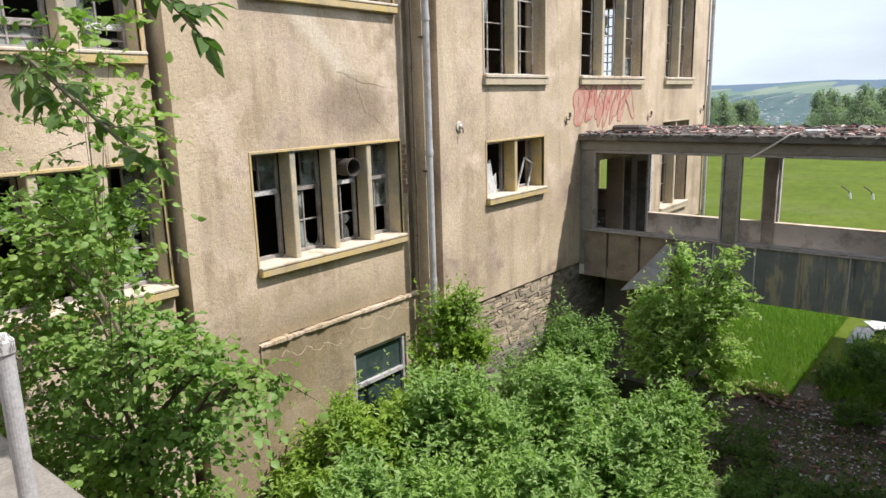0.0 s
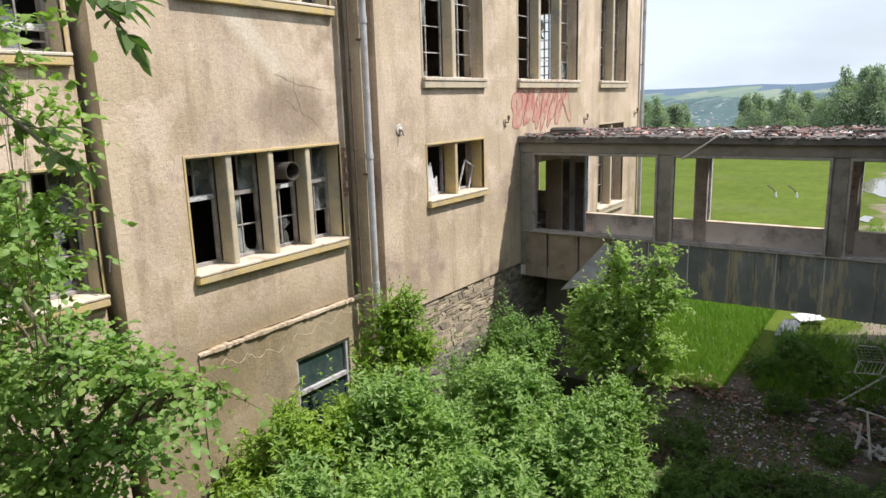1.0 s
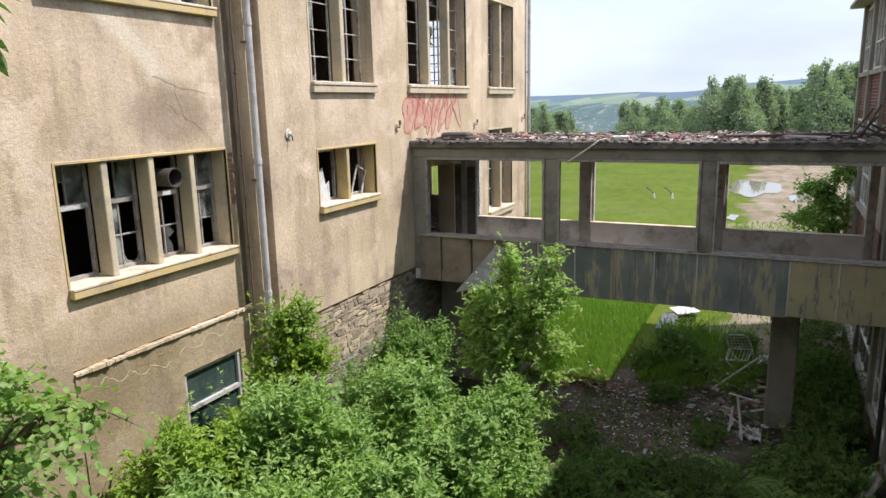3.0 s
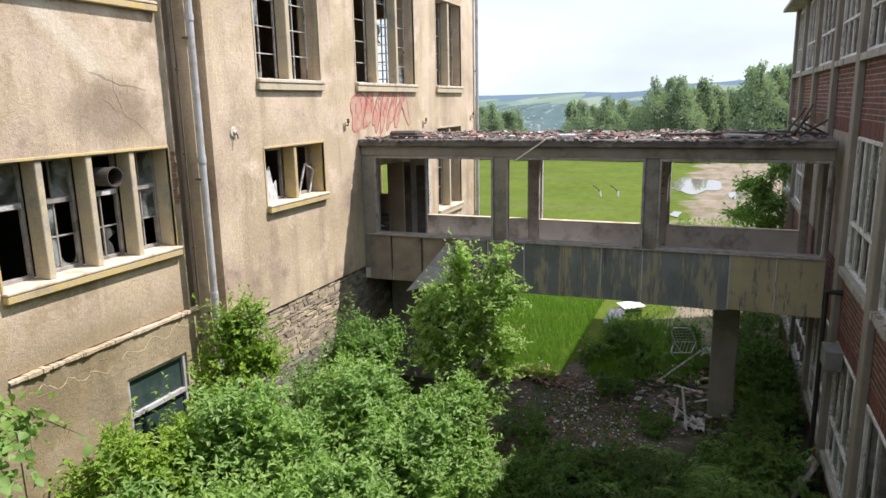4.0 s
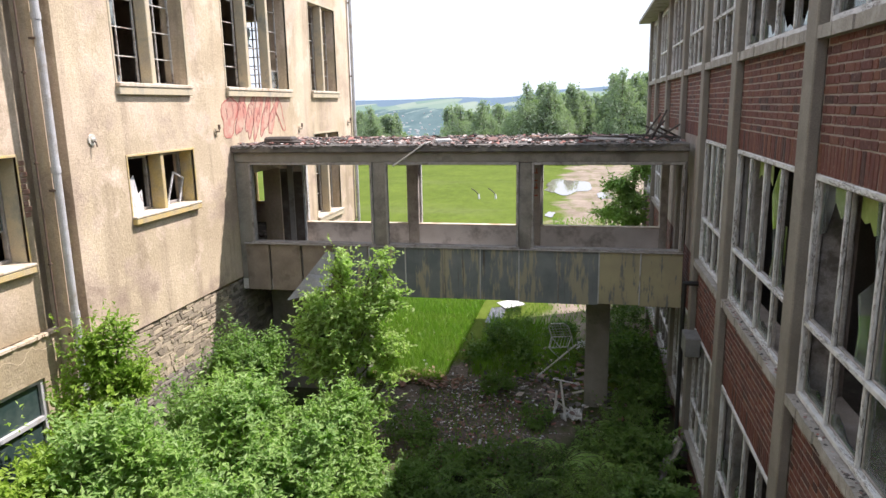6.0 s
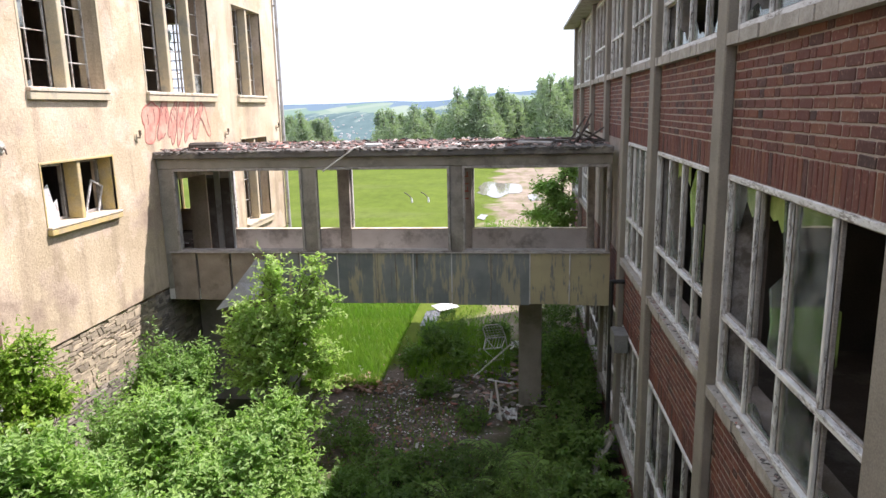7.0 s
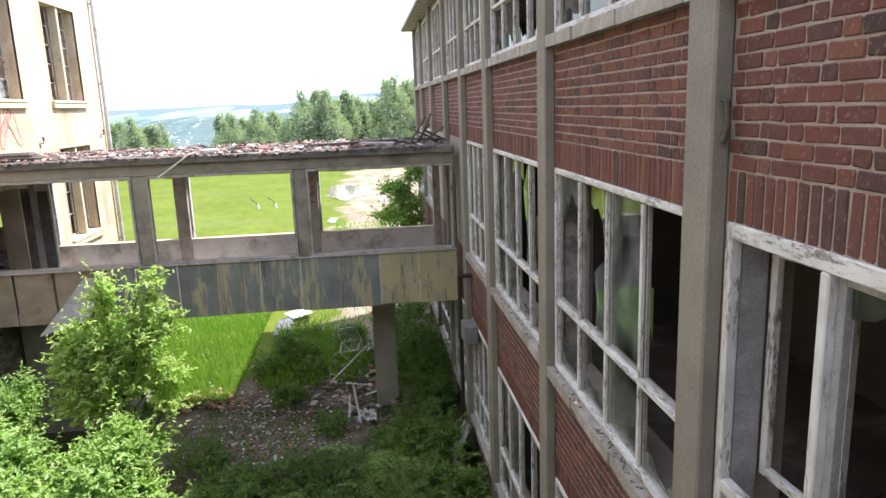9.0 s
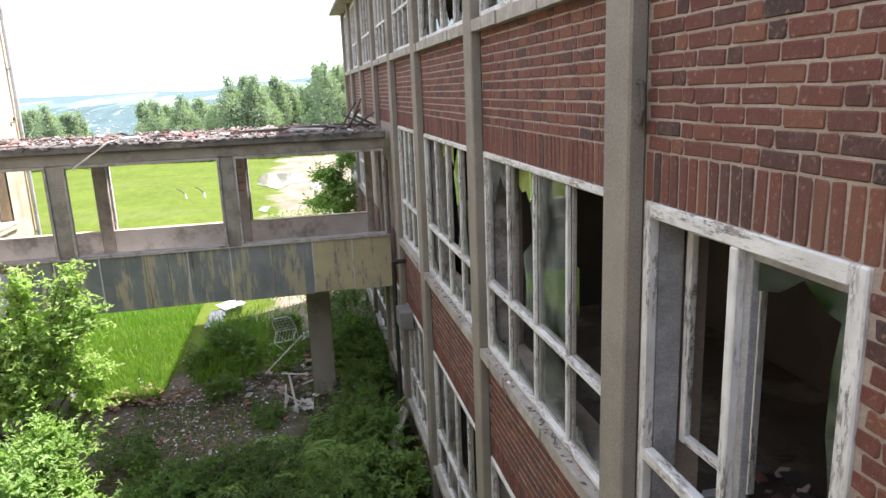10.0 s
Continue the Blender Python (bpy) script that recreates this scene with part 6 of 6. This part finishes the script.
def puddle(x, y, rx, ry, seed):
    bm = bmesh.new()
    pts = []
    for i in range(48):
        a = 6.2832 * i / 48
        r = 1 + 0.45 * noise.noise((math.cos(a) * 1.5 + seed, math.sin(a) * 1.5, 0)) + 0.15 * noise.noise((math.cos(a) * 5 + seed, math.sin(a) * 5, 1))
        pts.append(bm.verts.new((x + rx * r * math.cos(a), y + ry * r * math.sin(a), 0.03)))
    bm.faces.new(pts)
    return tagged(part("puddle", bm, M_WATER), "shallow muddy rain puddle reflecting the sky", "puddle", "rain puddles", "structure")


puddle(-1.5, 55.5, 1.9, 4.6, 1)
puddle(1.35, 50.0, 0.7, 1.8, 3)
puddle(-2.0, 41.2, 0.25, 1.1, 5)

# ---- clutter in the yard ----
sheet = thing("white_board", (-2.27, 22.0, 0.14), "white board lying flat on the ground", "board")
sheet.rotation_euler = (radians(4), radians(-3), radians(35))
bx("panel", M_WHITE, sheet, -0.36, 0.36, -0.30, 0.30, 0, 0.03, 0.006)
sheet2 = thing("plastic_sheet", (-2.62, 20.9, 0.06), "crumpled grey plastic sheet on the ground", "sheet")
bm = bmesh.new()
g = [[bm.verts.new((0.12 * i - 0.4, 0.16 * j - 0.8, 0.05 + 0.09 * noise.noise((i * 0.7, j * 0.7, 5)))) for i in range(8)] for j in range(11)]
for j in range(10):
    for i in range(7):
        bm.faces.new([g[j][i], g[j][i + 1], g[j + 1][i + 1], g[j + 1][i]])
# film colour is darkened to stand for the shade the sheet lies in
part("film", bm, plain("shade_darkened_plastic", (0.11, 0.115, 0.12), (0.05, 0.05, 0.048), 5.0, 0.35), sheet2)
sheet2.scale = (0.55, 1.0, 0.8)

chair = thing("chair_frame", (-0.50, 17.35, 0.28), "overturned white garden chair frame on the rubbish heap", "chair")
chair.rotation_euler = (radians(35), radians(-12), radians(-20))
bm = bmesh.new()
tube(bm, [(-0.3, 0, 0.3), (0.3, 0, 0.32), (0.34, 0.4, 0.3), (-0.32, 0.42, 0.28), (-0.3, 0, 0.3)], 0.018)
sf0 = part("seat_frame", bm, M_WHITE, chair)
for a, b in (((-0.3, 0, 0.3), (-0.2, 0.05, -0.25)), ((0.3, 0, 0.32), (0.15, 0.05, -0.25)), ((0.34, 0.4, 0.3), (0.2, 0.35, -0.2)), ((-0.32, 0.42, 0.28), (-0.2, 0.36, -0.2))):
    bm = bmesh.new()
    rod(bm, a, b, 0.016, n=8)
    part("leg", bm, M_WHITE, chair)
bm = bmesh.new()
for i in range(6):
    rod(bm, (-0.26 + 0.1 * i, 0.0, 0.31), (-0.26 + 0.1 * i, 0.4, 0.29), 0.007, n=5)
part("seat_wire", bm, M_WHITE, sf0)
bm = bmesh.new()
tube(bm, [(-0.32, 0.42, 0.28), (-0.30, 0.52, 0.62), (-0.2, 0.55, 0.72), (0.2, 0.55, 0.72), (0.32, 0.52, 0.62), (0.34, 0.4, 0.3)], 0.018)
bk = part("backrest", bm, M_WHITE, chair)
bm = bmesh.new()
for i in range(7):
    rod(bm, (-0.30 + 0.1 * i, 0.42, 0.30), (-0.27 + 0.09 * i, 0.54, 0.70), 0.006, n=5)
for i in range(4):
    rod(bm, (-0.30, 0.44 + 0.03 * i, 0.36 + 0.09 * i), (0.32, 0.44 + 0.03 * i, 0.36 + 0.09 * i), 0.006, n=5)
part("back_wire", bm, M_WHITE, bk)
chair.scale = (0.85, 0.85, 0.85)
SLATS = ((-0.66, 16.0, 0.16, 0.60, -0.42, 0.02), (-0.31, 14.1, 0.04, 0.95, 1.75, 0.62), (-0.55, 14.2, 0.04, 0.60, 1.5, 0.80), (-0.62, 14.1, 0.05, 0.45, 1.2, 0.5), (-0.20, 14.5, 0.06, 0.5, 2.6, 0.35),
         (-0.35, 15.3, 0.08, 0.55, 0.2, 0.25), (-0.15, 17.7, 0.3, 0.5, 0.9, 0.3), (-1.42, 15.55, 0.06, 0.28, 0.75, 0.05), (-0.5, 14.9, 0.05, 0.4, 2.2, 0.15))
for n, (x, y, z, L, a, t) in enumerate(SLATS):
    ob = thing("broken_slat", (x, y, z), "pale broken wooden slat on the rubbish heap", "slat", "slats on the heap")
    ob.rotation_euler = (0.3 * (n % 3), -t, a)
    bx("batten", M_TWIGPALE if n % 3 else M_WHITE, ob, 0, L, -0.022, 0.022, -0.01, 0.014, 0.004)
ob = thing("long_pole", (-1.02, 16.15, 0.14), "long pale pole lying across the rubbish", "pole")
ob.rotation_euler = (0, -0.16, 1.06)
bm = bmesh.new()
rod(bm, (0, 0, 0), (1.75, 0, 0), 0.022, n=8)
part("shaft", bm, M_TWIGPALE, ob)
for x, y, z, r, seed in ((-0.20, 14.3, 0.10, 0.22, 1.0), (0.02, 18.3, 0.22, 0.2, 4.0)):
    ob = thing("crumpled_foil", (x, y, z), "crumpled white plastic film on the rubbish heap", "plastic film")
    bm = bmesh.new()
    g = [[bm.verts.new((r * (i / 4 - 1), r * 1.3 * (j / 4 - 1), 0.16 * noise.noise((i * 0.8 + seed, j * 0.8, seed)))) for i in range(9)] for j in range(9)]
    for j in range(8):
        for i in range(8):
            if (i - 4) ** 2 + (j - 4) ** 2 < 18 + 6 * math.sin(i * 2 + j):
                bm.faces.new([g[j][i], g[j][i + 1], g[j + 1][i + 1], g[j + 1][i]])
    bmesh.ops.delete(bm, geom=[v for v in bm.verts if not v.link_faces], context="VERTS")
    part("film", bm, M_WHITE, ob)
scatter_bits("heap_rubble", 420, lambda r: (-0.5 + r.gauss(0, 0.7), 16.2 + r.gauss(0, 1.2), 0.04 + 0.1 * r.random()), (0.03, 0.13), 14, M_LITTER, "broken plaster and rubbish heap beside the column", "rubble")
scatter_bits("yard_litter", 2600, lambda r: (-2.2 + r.gauss(0, 0.9), 14.3 + r.gauss(0, 1.3), 0.03), (0.010, 0.05), 15, M_LITTER, "stones and plaster crumbs on bare soil", "rubble")
scatter_bits("paper_scraps", 300, lambda r: (-2.2 + r.gauss(0, 1.0), 14.2 + r.gauss(0, 1.6), 0.045), (0.015, 0.055), 25, M_WHITE, "small white plaster and paper scraps on the soil", "rubble")
scatter_bits("red_rubble", 150, lambda r: (-2.3 + r.gauss(0, 0.5), 12.5 + r.gauss(0, 0.6), 0.04), (0.02, 0.08), 26, M_OLDBRICK, "broken red brick crumbs on the soil", "rubble")
scatter_bits("grass_edge_rubble", 130, lambda r: (-3.8 + r.gauss(0, 0.5), 15.7 + r.gauss(0, 0.25), 0.06), (0.04, 0.14), 16, M_OLDBRICK, "broken bricks at the edge of the grass", "rubble")
for x, y, s in ((-2.55, 11.2, 0.09), (-1.9, 12.9, 0.05), (-2.2, 12.1, 0.04)):
    ob = thing("white_shard", (x, y, 0.06), "pale plaster shard lying on the soil", "shard")
    ob.rotation_euler = (0.3, 0.9, x)
    bx("piece", M_WHITE, ob, -s, s, -s * 0.6, s * 0.6, -0.012, 0.012, 0.004)
panel = thing("fallen_panel", (1.48, 12.1, 0.45), "peeling white panel leaning on the brick wall", "panel")
panel.rotation_euler = (0, radians(24), radians(8))
bx("board", plain("peeling_panel", (0.40, 0.38, 0.35), (0.20, 0.18, 0.15), 7.0, 0.8, dirt=(0.10, 0.09, 0.07)), panel, -0.02, 0.02, -0.16, 0.16, -0.45, 0.40, 0.006)
crate = thing("grey_trough", (0.9, 9.3, 0.1), "grey metal trough half hidden in weeds", "trough")
for a in ((-0.6, 0.6, -0.22, -0.19, 0, 0.42), (-0.6, 0.6, 0.19, 0.22, 0, 0.42), (-0.6, -0.57, -0.19, 0.19, 0, 0.42), (0.57, 0.6, -0.19, 0.19, 0, 0.42), (-0.57, 0.57, -0.19, 0.19, 0, 0.03)):
    bx("side", M_ZINC, crate, *a, 0.004)
# debris on the floor inside the nearest room
scatter_bits("room_rubble", 160, lambda r: (3.6 + r.gauss(0, 0.45), 4.3 + r.gauss(0, 0.6), 2.985 + 0.12 * r.random()), (0.05, 0.18), 18, M_LITTER, "heap of plaster and paper on the room floor", "rubble")

# ---- bricks, a piece each where near, joined beyond ----
def brick_material(name, joined):
    k = Nodes(name)
    r = k.island() if joined else k.random()
    rc = k.t.nodes.new("ShaderNodeValToRGB")
    e = rc.color_ramp.elements
    e[0].color, e[1].color = (0.044, 0.028, 0.026, 1), (0.168, 0.068, 0.040, 1)
    for pos, col in ((0.10, (0.078, 0.032, 0.027, 1)), (0.35, (0.115, 0.039, 0.030, 1)), (0.7, (0.138, 0.046, 0.033, 1))):
        e.new(pos).color = col
    k.link(r, rc.inputs["Fac"])
    c = k.mix(k.math("MULTIPLY", k.ramp(k.noise(16.0, 6.0, 0.65), 0.5, 0.7), 0.55), rc.outputs["Color"], (0.13, 0.075, 0.06))
    c = k.mix(k.math("MULTIPLY", k.ramp(k.noise(40.0, 4.0), 0.58, 0.72), 0.5), c, (0.36, 0.22, 0.16))
    c = k.mix(k.math("MULTIPLY", k.ramp(k.noise(0.8, 5.0), 0.5, 0.7), 0.35), c, (0.12, 0.07, 0.055))
    return k.done(c, 0.88, k.math("ADD", k.noise(45.0, 5.0), k.noise(160.0, 2.0)), 0.5, 0.006)


M_BRICK, M_BRICKJOINED = brick_material("red_brick", False), brick_material("red_brick_far", True)


def piece_geometry(w, h, d, rng):
    """A brick or stone: face towards -x, uneven chamfered front edge; local origin at the middle of its back."""
    c = 0.0045
    q = min(0.008, w * 0.12, h * 0.14)
    ring = []
    for sy, sz in ((-1, -1), (1, -1), (1, 1), (-1, 1)):
        dy, dz = q * rng.uniform(0.3, 1.3), q * rng.uniform(0.3, 1.3)
        a, b = (sy * (w / 2 - dy), sz * h / 2), (sy * w / 2, sz * (h / 2 - dz))
        ring += [a, b] if sy * sz < 0 else [b, a]
    back = [(0.0, y, z) for y, z in ring]
    mid = [(-d + c * rng.uniform(0.4, 0.8), y + rng.uniform(-0.004, 0.003), z + rng.uniform(-0.004, 0.004)) for y, z in ring]
    front = [(-d + rng.uniform(-0.002, 0.0012), y * (1 - 2 * c / w), z * (1 - 2 * c / h)) for _, y, z in mid]
    f = [tuple(range(23, 15, -1))]
    for i in range(8):
        j = (i + 1) % 8
        f += [(i, 8 + i, 8 + j, j), (8 + i, 16 + i, 16 + j, 8 + j)]
    return back + mid + front, f


PR = random.Random(77)
LENGTHS = {"s": 0.203, "h": 0.093, "v": 0.064}
SHARED = {}
for key, w in LENGTHS.items():
    for n in range(4):
        v, f = piece_geometry(w, 0.240 if key == "v" else 0.064, 0.0055, PR)
        me = bpy.data.meshes.new("brick")
        me.from_pydata(v, [], [q[::-1] for q in f])
        me.materials.append(M_BRICK)
        SHARED[key, n] = me

far_v, far_f, made = [], [], 0


def lay(y, z, w, h, key, single):
    global made
    x = XB + 0.008 + PR.uniform(-0.002, 0.002)
    if single and made < 300:
        ob = new("brick", SHARED[key, PR.randrange(4)])
        ob.location = (x, y, z)
        ob.rotation_euler = (PR.gauss(0, 0.006), 0, PR.gauss(0, 0.006))
        ob.parent = wall_brick
        made += 1
    else:
        v, f = piece_geometry(w, h, 0.0055, PR)
        k = len(far_v)
        far_v.extend((x + a, y + b, z + c) for a, b, c in v)
        far_f.extend(tuple(k + i for i in q[::-1]) for q in f)


def brick_field(y0, y1, z0, z1, soldier, single):
    z = z0
    if soldier:
        y = y1
        while y - 0.078 > y0 - 0.01:
            lay(y - 0.039, z + 0.127, 0.064, 0.239, "v", single)
            y -= 0.078
        z += 0.254
    row = 0
    while z + 0.066 < z1 + 0.01:
        y = y1 - (0.0 if row % 2 else 0.03)
        last = ""
        while y > y0 + 0.05:
            key = "h" if (last == "s" and PR.random() < 0.62) or (last == "" and row % 2) else "s"
            w = min(LENGTHS[key], y - y0)
            if w < LENGTHS[key] - 0.002:
                key2 = "cut"
            else:
                key2 = key
            if key2 == "cut":
                lay(y - w / 2, z + 0.038, w, 0.063, "h", False)
            else:
                lay(y - w / 2, z + 0.038, w, 0.063, key, single)
            y -= w + 0.012
            last = key
        z += 0.0773
        row += 1


brick_field(2.0, 3.985, 5.80, 6.90, True, True)
brick_field(2.0, 2.525, 3.72, 5.80, False, True)
brick_field(BAYS[1][0], BAYS[1][1], 5.80, 6.90, True, True)
brick_field(-1.0, 2.0, 2.63, 6.90, False, False)
brick_field(2.0, 3.985, 2.63, 3.72, True, False)
for i, (a, b) in enumerate(BAYS):
    if i > 1:
        brick_field(a, b, 5.80, 6.90, True, False)
    if i > 0:
        brick_field(a, b, 2.63, 3.72, True, False)
    brick_field(a, b, 0.0, 0.75, False, False)
me = bpy.data.meshes.new("bricks")
me.from_pydata(far_v, [], far_f)
me.materials.append(M_BRICKJOINED)
ob = new("brickwork", me)
ob.parent = wall_brick
ob["kind"] = "stuff"

# ---- stones of the plinth wall ----
k = Nodes("rubble_stone")
rs = k.t.nodes.new("ShaderNodeValToRGB")
e = rs.color_ramp.elements
e[0].color, e[1].color = (0.25, 0.205, 0.15, 1), (0.56, 0.46, 0.32, 1)
for pos, col in ((0.4, (0.36, 0.30, 0.215, 1)), (0.7, (0.45, 0.37, 0.265, 1))):
    e.new(pos).color = col
k.link(k.random(), rs.inputs["Fac"])
c = k.mix(k.math("MULTIPLY", k.ramp(k.noise(9.0, 7.0, 0.7), 0.45, 0.7), 0.6), rs.outputs["Color"], (0.14, 0.12, 0.10))
M_STONE = k.done(c, 0.9, k.math("ADD", k.noise(14.0, 6.0), k.noise(60.0, 3.0)), 0.6, 0.015)
k = Nodes("rubble_stone_far")
c = k.mix(k.ramp(k.island(), 0.0, 1.0), (0.15, 0.13, 0.11), (0.38, 0.33, 0.27))
c = k.mix(k.math("MULTIPLY", k.ramp(k.noise(9.0, 7.0, 0.7), 0.45, 0.7), 0.6), c, (0.14, 0.12, 0.10))
M_STONEFAR = k.done(c, 0.9, k.noise(20.0, 6.0), 0.6, 0.015)
sv, sf, stones = [], [], 0
z = 2.90
while z > 0.05:
    h = PR.choice((0.06, 0.07, 0.09, 0.11, 0.14))
    y = 9.24 + PR.uniform(0, 0.1)
    while y < 21.2:
        w = PR.choice((0.10, 0.14, 0.18, 0.24, 0.33)) * PR.uniform(0.85, 1.25)
        halves = ((0.27, 0.46), (-0.23, 0.54)) if h > 0.085 and PR.random() < 0.35 else ((0.0, 1.0),)
        for lift, share in halves:
            hh = h * share - 0.006 - PR.uniform(0, 0.012)
            v, f = piece_geometry(w - 0.010, hh, 0.022 + PR.uniform(0, 0.022), PR)
            skew = PR.gauss(0, 0.02)
            v = [(-a, b + skew * (1 if c2 > 0 else -1) + PR.uniform(-0.008, 0.008), c2 + PR.uniform(-0.008, 0.008)) for a, b, c2 in v]
            zc = z - h / 2 + lift * h + 0.045 * noise.noise((y * 0.7, z * 1.5, 3.0))
            if y < 13.2 and z > 1.9 and stones < 300:
                me = bpy.data.meshes.new("stone")
                me.from_pydata(v, [], f)
                me.materials.append(M_STONE)
                ob = new("stone", me)
                ob.location = (XF - 0.062, y + w / 2, zc)
                ob.rotation_euler = (PR.gauss(0, 0.05), 0, 0)
                ob.parent = stone_wall
                stones += 1
            else:
                k0 = len(sv)
                sv.extend((XF - 0.062 + a, y + w / 2 + b, zc + c2) for a, b, c2 in v)
                sf.extend(tuple(k0 + i for i in q) for q in f)
        y += w
    z -= h
me = bpy.data.meshes.new("stones")
me.from_pydata(sv, [], sf)
me.materials.append(M_STONEFAR)
ob = new("stonework", me)
ob.parent = stone_wall
ob["kind"] = "stuff"
